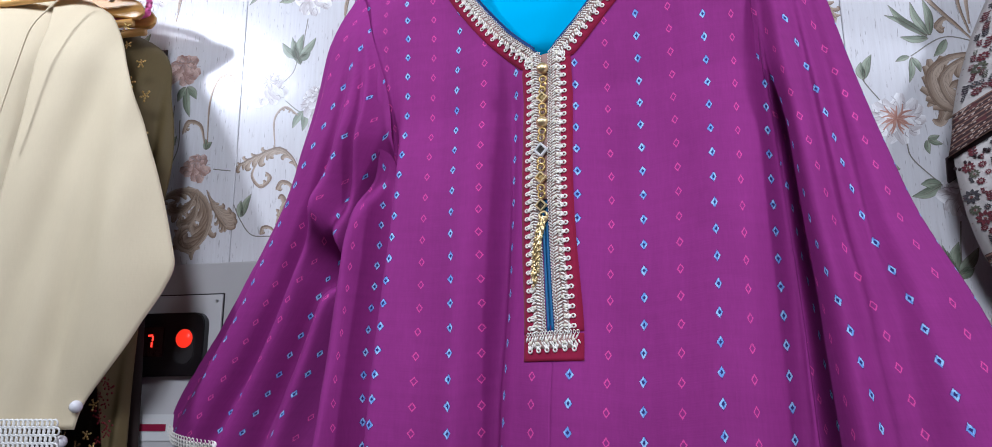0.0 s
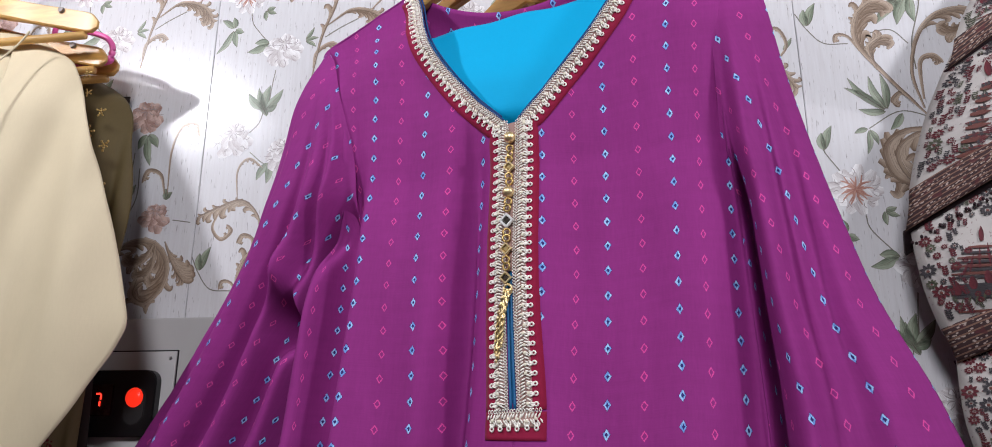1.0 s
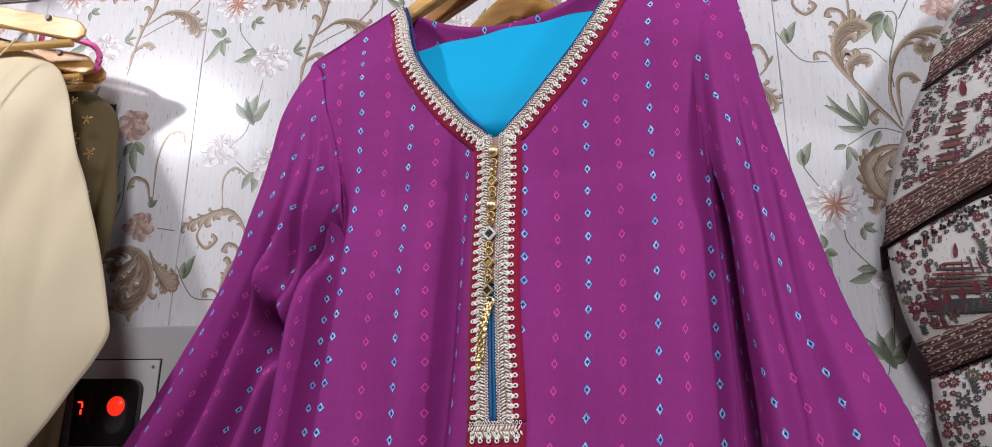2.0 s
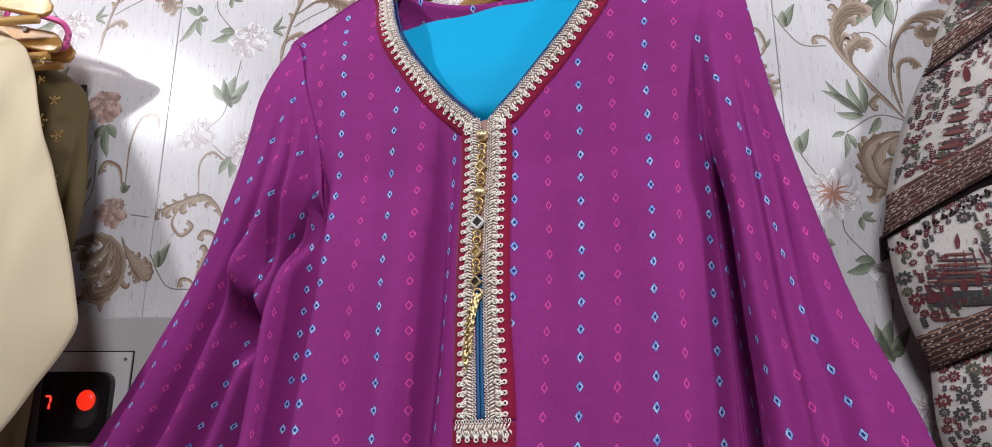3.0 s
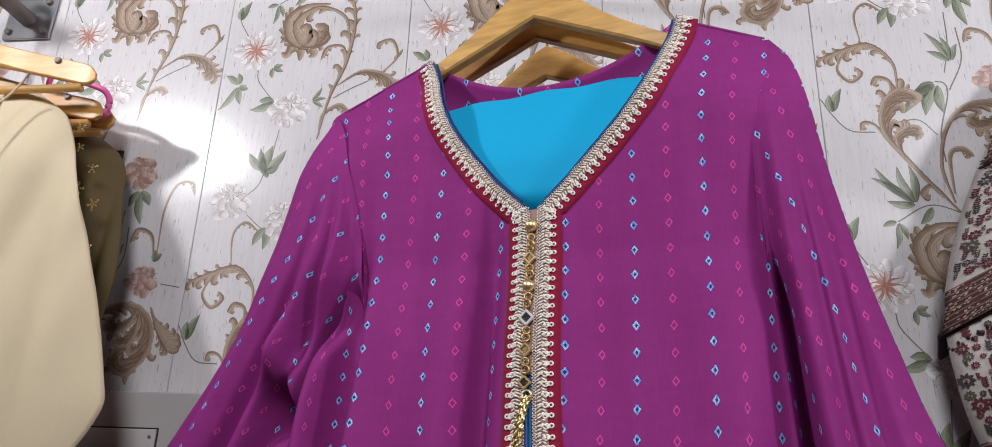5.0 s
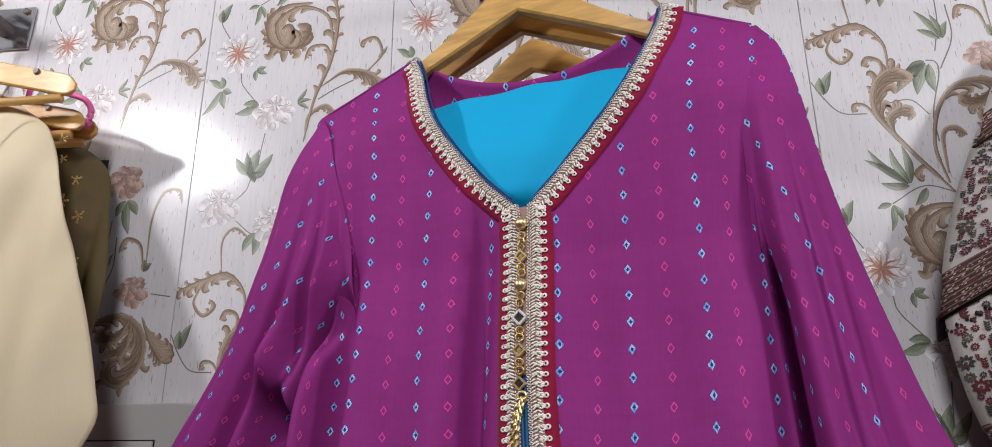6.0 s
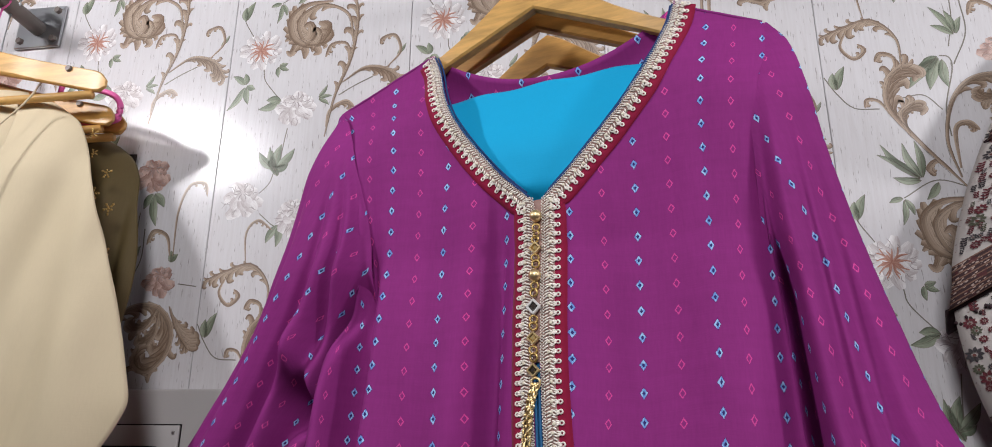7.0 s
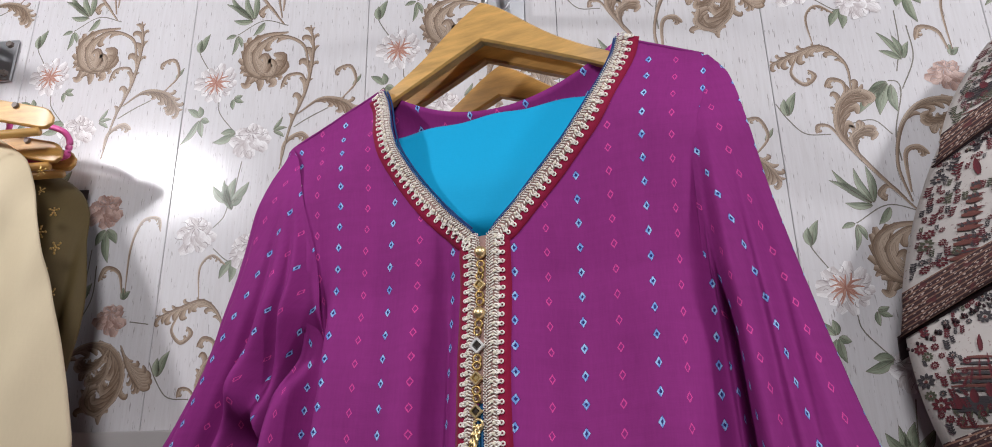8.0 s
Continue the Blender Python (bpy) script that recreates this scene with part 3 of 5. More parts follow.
sheet("lining", rows, TURQUOISE, tunic, "turquoise lining folded inside the back", uvs, thick=0.001)

SLEEVE_L = ((1.25, -0.16, -0.57), (1.356, -0.16, -0.512), (1.47, -0.158, -0.414), (1.582, -0.155, -0.330), (1.677, -0.150, -0.276), (1.77, -0.172, -0.231), (1.815, -0.193, -0.219), (1.843, -0.213, -0.2155))
SLEEVE_R = ((1.25, 0.205, 0.385), (1.45, 0.205, 0.330), (1.524, 0.205, 0.302), (1.587, 0.204, 0.286), (1.65, 0.203, 0.272), (1.72, 0.203, 0.257), (1.77, 0.204, 0.249), (1.826, 0.213, 0.238), (1.850, 0.219, 0.224))


def sleeve(name, outline, sign, folds, cuff_drop):
    ins = [(z, a) for z, a, b in outline]
    outs = [(z, b) for z, a, b in outline]
    top = outline[-1][0]
    rows, uvs = [], []
    n_front, n_back = 110, 24
    bottom = outline[0][0] + (0.114 if sign < 0 else 0.04)
    for i in range(91):
        t = i / 90
        row, uv = [], []
        for j in range(n_front + n_back):
            f = j / (n_front - 1) if j < n_front else 1 - (j - n_front + 1) / (n_back + 1)
            zc = top + (bottom - top) * t
            z = zc - cuff_drop * (1 - f) * ease((t - 0.4) / 0.6)
            a, b = table(ins, z), table(outs, z)
            u = a + (b - a) * f
            g = ease((1.83 - z) / 0.22)
            body = front_depth(z) * ease((1.86 - z) / 0.10)
            if sign < 0:
                body = -0.036 * ease((1.86 - z) / 0.10) + 0.09 * max(0.0, 1.66 - z) * ease(f * 2)
            v = body + 0.006 * g - 0.012 * g * math.sin(math.pi * f) ** 0.7 + 0.028 * g * f**3
            for f0, w, amp, lean in folds:
                v += amp * ease((1.80 - z) / 0.26) * bell(f - f0 - lean * (1.6 - z), w)
            v -= 0.007 * bell(z - 1.645, 0.05) * bell(f - 0.2, 0.22) * (1.0 if sign < 0 else 0.4)
            v += 0.034 * ease((1.665 - z) / 0.07) * bell(f - 0.12, 0.17)
            if sign < 0:
                v += 0.060 * bell(z - 1.53 - 0.10 * (f - 0.34), 0.018) * bell(f - 0.34, 0.09)
                v -= 0.018 * bell(z - 1.572 - 0.20 * (f - 0.34), 0.020) * bell(f - 0.36, 0.12)
            v += 0.0025 * noise.noise((u * 12, z * 6, 2.0 + sign)) + 0.0012 * noise.noise((u * 45, z * 22, 3.0 + sign))
            if j >= n_front:
                v += (0.004 + 0.045 * math.sin(math.pi * f)) * g
            row.append((u, v, z))
            uv.append((0.0, 0.0))
        # the cloth's own measure runs from the outer edge inwards
        length, last = 0.0, row[n_front - 1]
        measure = {}
        for j in range(n_front - 1, -1, -1):
            p = row[j]
            length += math.hypot(p[0] - last[0], p[1] - last[1])
            measure[j] = length
            last = p
        axis = 1.0 / math.cos(0.35 if sign < 0 else 0.2)
        for j in range(n_front + n_back):
            m = measure[j] if j < n_front else -0.0027 * (j - n_front)
            uv[j] = (PHASE_U + (0.004 + m if sign < 0 else 1.2 * m - 0.058), row[j][2] * axis)
        rows.append(row)
        uvs.append(uv)
    return sheet(name, rows, PURPLE, tunic, "", uvs, closed=True), rows


left_sleeve, rows_left = sleeve("sleeve", SLEEVE_L, -1, ((0.08, 0.10, 0.024, 0.0), (0.22, 0.045, -0.014, 0.5), (0.32, 0.035, 0.014, 0.55), (0.42, 0.06, -0.010, 0.6), (0.54, 0.05, 0.015, 0.5), (0.76, 0.10, -0.010, 0.2), (0.88, 0.04, 0.006, 0.1)), 0.06)
right_sleeve, rows_right = sleeve("sleeve", SLEEVE_R, 1, ((0.10, 0.10, 0.026, 0.0), (0.30, 0.08, -0.010, 0.0), (0.50, 0.06, 0.010, -0.4), (0.68, 0.10, 0.014, -0.6)), 0.05)


# ---- lace, bands, piping ----
def front_point(u, z, lift):
    return Vector((u, hang(u, z) - lift, z))


def edge_path(side):
    """The edge of the opening from the shoulder down the neck to the slit's foot, as points (u, z)."""
    v_edge = V_LEFT if side < 0 else V_RIGHT
    pts = []
    for i in range(60):
        z = 1.888 - (1.888 - 1.702) * i / 59
        pts.append((table(v_edge, z), z))
    for i in range(1, 70):
        z = 1.700 - (1.700 - 1.446) * i / 69
        pts.append((slit_u(z) + side * 0.0036, z))
    return pts


def even(pts, step):
    """Points at an even step along a line of (u, z), with the outward normal."""
    out, acc, need = [], 0.0, 0.0
    for (a, b), (c, d) in zip(pts, pts[1:]):
        seg = math.hypot(c - a, d - b)
        while seg and need <= acc + seg:
            t = (need - acc) / seg
            out.append((a + (c - a) * t, b + (d - b) * t, (c - a) / seg, (d - b) / seg))
            need += step
        acc += seg
    return out


def band(name, side, r0, r1, lift, material, label, step=0.004):
    rows, uvs = [], []
    run = 0.0
    pts = even(edge_path(side), step)
    smooth = []
    for i in range(len(pts)):
        k = pts[max(0, i - 3) : i + 4]
        smooth.append((sum(p[2] for p in k) / len(k), sum(p[3] for p in k) / len(k)))
    for (u, z, _, _), (du, dz) in zip(pts, smooth):
        l = math.hypot(du, dz)
        nu, nz = dz / l * -side * -1, -du / l * -side * -1
        if nu * side < 0:
            nu, nz = -nu, -nz
        row, uv = [], []
        for k in range(5):
            r = r0 + (r1 - r0) * k / 4
            bend = 0.0006 * math.sin(math.pi * k / 4)
            row.append(front_point(u + nu * r, z + nz * r, lift + bend))
            uv.append((r, run))
        run += step
        rows.append(row)
        uvs.append(uv)
    return sheet(name, rows, material, tunic, label, uvs, thick=0.0008)


def ring_mesh(name, r, thick, material, squash=1.0, sides=9):
    verts, faces = [], []
    for i in range(sides):
        a = 2 * math.pi * i / sides
        for k in range(4):
            b = math.pi / 2 * k
            q = r + thick * math.cos(b)
            verts.append((q * math.cos(a), -thick * math.sin(b), q * math.sin(a) * squash))
    for i in range(sides):
        for k in range(4):
            faces.append((i * 4 + k, i * 4 + (k + 1) % 4, ((i + 1) % sides) * 4 + (k + 1) % 4, ((i + 1) % sides) * 4 + k))
    ob = mesh_object(name, verts, faces, material)
    return ob


def append(store, proto, m):
    verts, faces = store
    base = len(verts)
    verts.extend(m @ v.co for v in proto.data.vertices)
    faces.extend(tuple(base + i for i in p.vertices) for p in proto.data.polygons)


ladder_ring = ring_mesh("ladder", 0.0014, 0.00042, THREAD, 0.75, 8)
picot_ring = ring_mesh("picot", 0.0013, 0.00062, THREAD, 1.0, 8)


def strand_mesh():
    """A plump stitch, one metre long in x, tapered at both ends."""
    verts, faces = [], []
    for x, r in ((0.0, 0.25), (0.3, 0.95), (0.7, 1.0), (1.0, 0.35)):
        for k in range(5):
            w = 2 * math.pi * k / 5
            verts.append((x, -math.cos(w) * r, math.sin(w) * r))
    for i in range(3):
        for k in range(5):
            faces.append((i * 5 + k, i * 5 + (k + 1) % 5, i * 5 + 5 + (k + 1) % 5, i * 5 + 5 + k))
    faces += [(4, 3, 2, 1, 0), (15, 16, 17, 18, 19)]
    return mesh_object("strand", verts, faces, THREAD)


strand = strand_mesh()
bead_bm = bmesh.new()
bmesh.ops.create_uvsphere(bead_bm, u_segments=8, v_segments=5, radius=0.0015, matrix=Matrix.Rotation(radians(90), 4, "X") @ Matrix.Diagonal((1, 1, 0.55, 1)))
bead_proto = part("bead", bead_bm, CRYSTAL, None)
LACE_W = 0.0160


def lace_stitches(pts, outward, store, lace, rnd):
    """Stitches over a run of (u, z, du, dz): a ladder, slanted plump stitches, and one looped tooth a period."""
    for u, z, du, dz in pts:
        nu, nz = (-dz, du) if (-dz * outward[0] + du * outward[1]) > 0 else (dz, -du)

        def place(r, s, lift, ang=0.0):
            m = Matrix(((nu, 0, du), (0, 1, 0), (nz, 0, dz))).to_4x4()
            return Matrix.Translation(front_point(u + nu * r + du * s, z + nz * r + dz * s, lift)) @ m @ Matrix.Rotation(ang, 4, "Y")

        for k in range(3):
            s = (k - 1) * 0.0026
            append(store, ladder_ring, place(0.0014, s, 0.0034, rnd.uniform(-0.2, 0.2)) @ Matrix.Diagonal((1.1, 1, 0.85, 1)))
            for r, lean in ((0.0032, 0.45), (0.0074, -0.5)):
                l = 0.0044 * rnd.uniform(0.85, 1.15)
                append(store, strand, place(r, s + rnd.uniform(-0.0003, 0.0003), 0.0030 + rnd.uniform(0, 0.0006), lean + rnd.uniform(-0.15, 0.15)) @ Matrix.Diagonal((l, 0.0010, 0.00075, 1)))
        for s, lean in ((-0.0022, -0.42), (0.0, 0.0), (0.0022, 0.42)):
            append(store, strand, place(0.0100, s, 0.0030, lean + rnd.uniform(-0.1, 0.1)) @ Matrix.Diagonal((0.0040, 0.0011, 0.0008, 1)))
        append(store, picot_ring, place(LACE_W - 0.0016 + rnd.uniform(-0.0003, 0.0003), rnd.uniform(-0.0003, 0.0003), 0.0030) @ Matrix.Diagonal((1.3, 1.2, 1.15, 1)))
        b = new("bead", bead_proto.data)
        b.parent = lace
        b.matrix_basis = place(0.0084 + rnd.uniform(-0.0012, 0.0012), rnd.uniform(-0.001, 0.001), 0.0044)


for side in (-1, 1):
    band("red_band", side, 0.001, LACE_W + 0.0052, 0.0012, RED, "dark red band under the lace")
    lace = band("lace_trim", side, 0.0004, 0.0115, 0.0018, LACE_GAP_SHADE, "cream crochet lace with champagne beads")
    store = ([], [])
    lace_stitches(even(edge_path(side), 0.0078), (side, 0.0), store, lace, random.Random(5 + side))
    mesh_object("lace_edge", store[0], store[1], THREAD, tunic, "cream looped lace edge")
    edge = [p for p in even(edge_path(side), 0.004) if p[1] > 1.704]
    tube("piping", [front_point(u, z, 0.0028) for u, z, _, _ in edge], 0.0011, NAVY, tunic, "navy blue piping", 6)
    tube("piping", [front_point(u - side * 0.0024, z, 0.0006) for u, z, _, _ in edge if z > 1.71], 0.0011, NAVY, tunic, "navy blue piping", 6)

# lining and blue facing behind the slit
rows = [[front_point(slit_u(z) - 0.006 + 0.003 * j, z, 0.0002 - 0.0008 * abs(j - 2)) for j in range(5)] for z in [1.562 - 0.116 * i / 20 for i in range(21)]]
sheet("slit_facing", rows, FACING, tunic, "deep blue satin facing", [[(j * 0.003, i * 0.005) for j in range(5)] for i in range(21)], thick=0.0006)
rows = [[front_point(slit_u(z) - 0.006 + 0.003 * j, z, 0.0014) for j in range(5)] for z in [1.702 - 0.142 * i / 20 for i in range(21)]]
sheet("lace_trim", rows, LACE_GAP_SHADE, tunic, "crochet net behind the chain, browned for the shade between stitches", [[(j * 0.003, i * 0.007) for j in range(5)] for i in range(21)], thick=0.0006)
for off in (-0.0016, 0.0016):
    tube("piping", [front_point(slit_u(z) + off, z, 0.0022) for z in [1.556 - 0.108 * i / 24 for i in range(25)]], 0.0013, FACING, tunic, "deep blue piping", 6)

# foot of the placket
FOOT_Z, FOOT_W = 1.4465, LACE_W + 0.0036
rows = []
for i in range(9):
    z = FOOT_Z - (LACE_W + 0.0052) * i / 8
    rows.append([front_point(slit_u(z) + (FOOT_W + 0.0052) * (j / 6 - 1), z, 0.0012) for j in range(13)])
sheet("red_band", rows, RED, tunic, "dark red band under the lace", [[(j * 0.004, i * 0.004) for j in range(13)] for i in range(9)], thick=0.0008)
rows = []
for i in range(7):
    z = FOOT_Z - 0.0115 * i / 6
    rows.append([front_point(slit_u(z) + (FOOT_W - 0.003) * (j / 6 - 1), z, 0.0018) for j in range(13)])
foot = sheet("lace_trim", rows, LACE_GAP_SHADE, tunic, "cream crochet lace with champagne beads", [[(j * 0.004, i * 0.004) for j in range(13)] for i in range(7)], thick=0.0008)
store = ([], [])
c = slit_u(FOOT_Z)
lace_stitches(even([(c - FOOT_W + 0.002, FOOT_Z + 0.001), (c + FOOT_W, FOOT_Z + 0.0025)], 0.0072), (0.0, -1.0), store, foot, random.Random(9))
mesh_object("lace_edge", store[0], store[1], THREAD, tunic, "cream looped lace edge")
for o in (bead_proto, strand, ladder_ring, picot_ring):
    bpy.data.objects.remove(o)

# chain of stones down the slit
def diamond(name, u, z, r, frame_mat, stone_mat, label):
    m = Matrix.Translation(front_point(u, z, 0.0065)) @ Matrix.Rotation(radians(45), 4, "Y")
    bm = bmesh.new()
    s = r * 1.414
    for cx, cz, sx, sz in ((0, s / 2, s, s * 0.22), (0, -s / 2, s, s * 0.22), (s / 2, 0, s * 0.22, s), (-s / 2, 0, s * 0.22, s)):
        bmesh.ops.create_cube(bm, size=1.0, matrix=Matrix.Translation((cx, 0, cz)) @ Matrix.Diagonal((sx * 1.1, 0.0030, sz * 1.1, 1)))
    bmesh.ops.bevel(bm, geom=bm.edges[:], offset=0.0004, segments=1, affect="EDGES")
    ob = part(name, bm, frame_mat, tunic, label)
    ob.matrix_basis = m
    bm = bmesh.new()
    bmesh.ops.create_cone(bm, cap_ends=True, segments=4, radius1=s * 0.62, radius2=s * 0.25, depth=0.0022, matrix=Matrix.Rotation(radians(90), 4, "X") @ Matrix.Rotation(radians(45), 4, "Z"))
    part("stone", bm, stone_mat, ob)




def chain_u(z):
    return slit_u(z) - 0.0012


for z, kind in ((1.686, "ball"), (1.657, "amber"), (1.632, "ball"), (1.605, "silver"), (1.579, "amber"), (1.5535, "dark")):
    if kind == "ball":
        bm = bmesh.new()
        bmesh.ops.create_uvsphere(bm, u_segments=12, v_segments=8, radius=0.0054)
        ob = part("gold_bead", bm, GOLD, tunic, "round gold bead", True)
        ob.location = front_point(chain_u(z), z, 0.006)
    else:
        diamond("mirror_setting", chain_u(z) - 0.0005, z, 0.0056 if kind == "silver" else 0.0047, SILVER if kind == "silver" else GOLD, GEM_AMBER if kind == "amber" else GEM_DARK, "lozenge setting with a faceted stone")


def link(z, u, r, turn, material=None):
    o = ring_mesh("chain_link", r, r * 0.32, material or GOLD_DARK, 1.0, 12)
    o.parent = tunic
    o.matrix_basis = Matrix.Translation(front_point(u, z, 0.0055)) @ Matrix.Rotation(radians(turn), 4, "Z")


rnd = random.Random(12)
for z in (1.6755, 1.6695, 1.6650, 1.6480, 1.6425, 1.6230, 1.6170, 1.5945, 1.5890, 1.5695, 1.5635):
    link(z, chain_u(z) + rnd.uniform(-0.001, 0.001), 0.0031, rnd.uniform(-35, 35))
link(1.544, chain_u(1.544) + 0.001, 0.0036, 0, GOLD)
for k in range(4):
    u = chain_u(1.53) - 0.0085 + 0.0020 * k
    pts = []
    length = (0.052, 0.060, 0.057, 0.048)[k]
    for i in range(30):
        t = i / 29
        pts.append(front_point(u + 0.006 * (1 - t) ** 3 + 0.0006 * math.sin(i * 2.1 + k), 1.544 - length * t, 0.0058 + 0.0007 * math.sin(i * 1.9 + 2 * k)))
    tube("tassel_chain", pts, 0.0011, GOLD, tunic, "fine gold tassel chain", 5, lambda t: 0.7 + 0.5 * abs(math.sin(t * 60)))


# cuff lace at the sleeve ends
def cuff(rows):
    row = rows[-1]
    store = ([], [])
    loop = ring_mesh("loop", 0.0022, 0.0007, THREAD)
    acc, need = 0.0, 0.0
    for a, b in zip(row[30:109], row[31:110]):
        a, b = Vector(a), Vector(b)
        seg = (b - a).length
        while need <= acc + seg:
            p = a + (b - a) * ((need - acc) / seg)
            for dz, dv in ((0.003, -0.002), (-0.001, -0.002), (-0.005, -0.0015)):
                append(store, loop, Matrix.Translation(p + Vector((0, dv, dz))))
            need += 0.0042
        acc += seg
    bpy.data.objects.remove(loop)
    mesh_object("cuff_lace", store[0], store[1], THREAD, tunic, "cream lace along the cuff")


cuff(rows_left)
cuff(rows_right)

# seams at the shoulders and armholes
for table_, sign in ((BODY_L, -1), (BODY_R, 1)):
    pts = []
    for i in range(40):
        z = (1.838 if sign < 0 else 1.847) - 0.20 * i / 39
        u = table(table_, z) - sign * 0.0012
        pts.append((u, hang(u, z) + 0.0035 * ease((1.86 - z) / 0.05) - 0.0008, z))
    tube("armhole_seam", pts, 0.0005, PURPLE_PLAIN, tunic, "", 5)
    z0, z1 = (1.891, 1.845) if sign < 0 else (1.888, 1.852)
    a, b = (-0.107, -0.216) if sign < 0 else (0.147, 0.220)
    tube("shoulder_seam", [(a + (b - a) * i / 12, 0.0005, z0 + (z1 - z0) * i / 12) for i in range(13)], 0.0016, PURPLE_PLAIN, tunic, "", 6)


# ---- wooden hangers of the tunic ----
def hanger_bar(name, half, slope, tall, deep, material, parent, label="", tip=0.4):
    """Two mitred wooden arms with rounded edges and a hump under the hook; the underside is straight."""
    for sign in (-1, 1):
        n, m = 30, 8
        verts, faces = [], []
        for i in range(n + 1):
            t = i / n
            u = half * t
            hgt = tall * (tip + (1 - tip) * bell(u, 0.062))
            low = -slope * u
            end = math.sqrt(max(0.0, 1 - (max(0.0, t - 0.93) / 0.0705) ** 2))
            dd, hh = deep / 2 * (0.4 + 0.6 * end) * (1.0 - 0.4 * ease((u - 0.09) / 0.05)), hgt / 2 * (0.25 + 0.75 * end)
            b = min(0.0022, dd * 0.4)
            for yy, zz in ((dd, hh - b), (dd - b, hh), (b - dd, hh), (-dd, hh - b), (-dd, b - hh), (b - dd, -hh), (dd - b, -hh), (dd, b - hh)):
                verts.append((sign * u, yy, low + hgt / 2 + zz))
        for i in range(n):
            for j in range(m):
                k = (j + 1) % m
                faces.append((i * m + j, i * m + k, (i + 1) * m + k, (i + 1) * m + j))
        faces.append(tuple(range(m))[::-1])
        faces.append(tuple(n * m + j for j in range(m)))
        ob = mesh_object(name, verts, faces, material, parent, label)
        mod = ob.modifiers.new("edges", "EDGE_SPLIT")
        mod.split_angle = radians(35)


def hanger_hook(parent, base, top, material=None, reach=0.018):
    pts = [(0, 0, base), (0, 0, (base + top) / 2)]
    for i in range(15):
        a = radians(-70 + 250 * i / 14)
        pts.append((reach * math.cos(a) - reach * 0.25, 0, top + reach * math.sin(a)))
    tube("hook", pts, 0.0017, material or STEEL, parent, "bent steel wire hook", 8)


def wooden_hanger(place, turn, half, slope, tall, deep, material, label, top=0.13, group="wooden hangers of the tunics", tip=0.36):
    h = new("hanger")
    h.matrix_world = Matrix.Translation(place) @ Matrix.Rotation(radians(turn), 4, "Z")
    tagged(h, label, "hanger", group)
    hanger_bar("arm", half, slope, tall, deep, material, h, "", tip)
    hanger_hook(h, tall * 0.9, top)
    return h


def tunic_space(u, v, z):
    return NECK @ Vector((u, v, z))


wooden_hanger(tunic_space(0.006, 0.011, 1.926), -15, 0.205, 0.47, 0.046, 0.014, WOOD_PALE, "varnished pale wooden hanger inside the purple tunic")
wooden_hanger(tunic_space(-0.002, 0.040, 1.922), -15, 0.205, 0.46, 0.042, 0.012, WOOD, "varnished wooden hanger hung behind the purple tunic")
wooden_hanger(tunic_space(-0.013, 0.105, 1.914), -17, 0.20, 0.42, 0.040, 0.012, WOOD, "varnished wooden hanger hung close to the printed wall")

arm = new("display_bracket")
tagged(arm, "steel display arm fixed to the printed wall above the hangers", "bracket")
a0, a1 = tunic_space(0.0, -0.04, 2.060), tunic_space(-0.012, 0.105, 2.060)
d = (a1 - a0).normalized()
tube("rod", [a0 - d * 0.02, a0, a1, Vector((a1.x, WALL_Y - 0.004, a1.z))], 0.008, STEEL, arm, "", 12)
part("wall_plate", box_bm((0.05, 0.005, 0.07), (a1.x, WALL_Y - 0.0045, a1.z), 0.001, 1), STEEL, arm)

# a maroon tunic behind, of which only the sleeve edge shows
maroon = new("maroon_tunic")
maroon.matrix_world = NECK @ Matrix.Translation((0, 0.04, 0))
tagged(maroon, "dark maroon tunic hanging behind the purple one", "tunic")
for sign, out in ((-1, SLEEVE_L), (1, SLEEVE_R)):
    outs = [(z, abs(b) + (0.054 * ease((1.82 - z) / 0.1) if sign < 0 else -0.022)) for z, a, b in out]
    rows, uvs = [], []
    for i in range(41):
        z = 1.828 - 0.42 * i / 40
        w = table(outs, z)
        row = []
        for j in range(21):
            f = j / 20
            u = sign * (w - 0.09 + 0.09 * f - (0.0 if i else 0.01))
            row.append((u, 0.012 - 0.012 * math.sin(math.pi * f) + 0.02 * f**4, z))
        rows.append(row)
        uvs.append([(j * 0.004, z) for j in range(21)])
    sheet("sleeve", rows, MAROON_CLOTH, maroon, "", uvs, thick=0.002)
rows, uvs = [], []
for i in range(41):
    z = 1.80 - 0.85 * i / 40
    rows.append([(-0.2 + 0.4 * j / 30, 0.012 + 0.008 * math.sin(j * 0.9) * i / 40, z + (0.03 * abs(j - 15) / 15 if i == 0 else 0)) for j in range(31)])
    uvs.append([(j * 0.013, z) for j in range(31)])
sheet("body", rows, MAROON_CLOTH, maroon, "", uvs, thick=0.002)

# ---- the garments on the wall hook beside the switch box ----
PLATE = (-0.690, 2.070)
bracket = new("wall_hook")
tagged(bracket, "bolted steel plate with a worn brown hook arm on the wall", "hook")
bm = box_bm((0.072, 0.004, 0.066), (PLATE[0], WALL_Y - 0.004, PLATE[1]), 0.0012, 1)
part("plate", bm, STEEL, bracket, "bare steel plate")
for dx, dz in ((-0.026, 0.024), (0.026, 0.024), (0.026, -0.022), (-0.026, -0.022)):
    bm = bmesh.new()
    bmesh.ops.create_cone(bm, cap_ends=True, segments=6, radius1=0.0055, radius2=0.0045, depth=0.005, matrix=Matrix.Translation((PLATE[0] + dx, WALL_Y - 0.0085, PLATE[1] + dz)) @ Matrix.Rotation(radians(90), 4, "X"))
    part("bolt", bm, IRON, bracket)
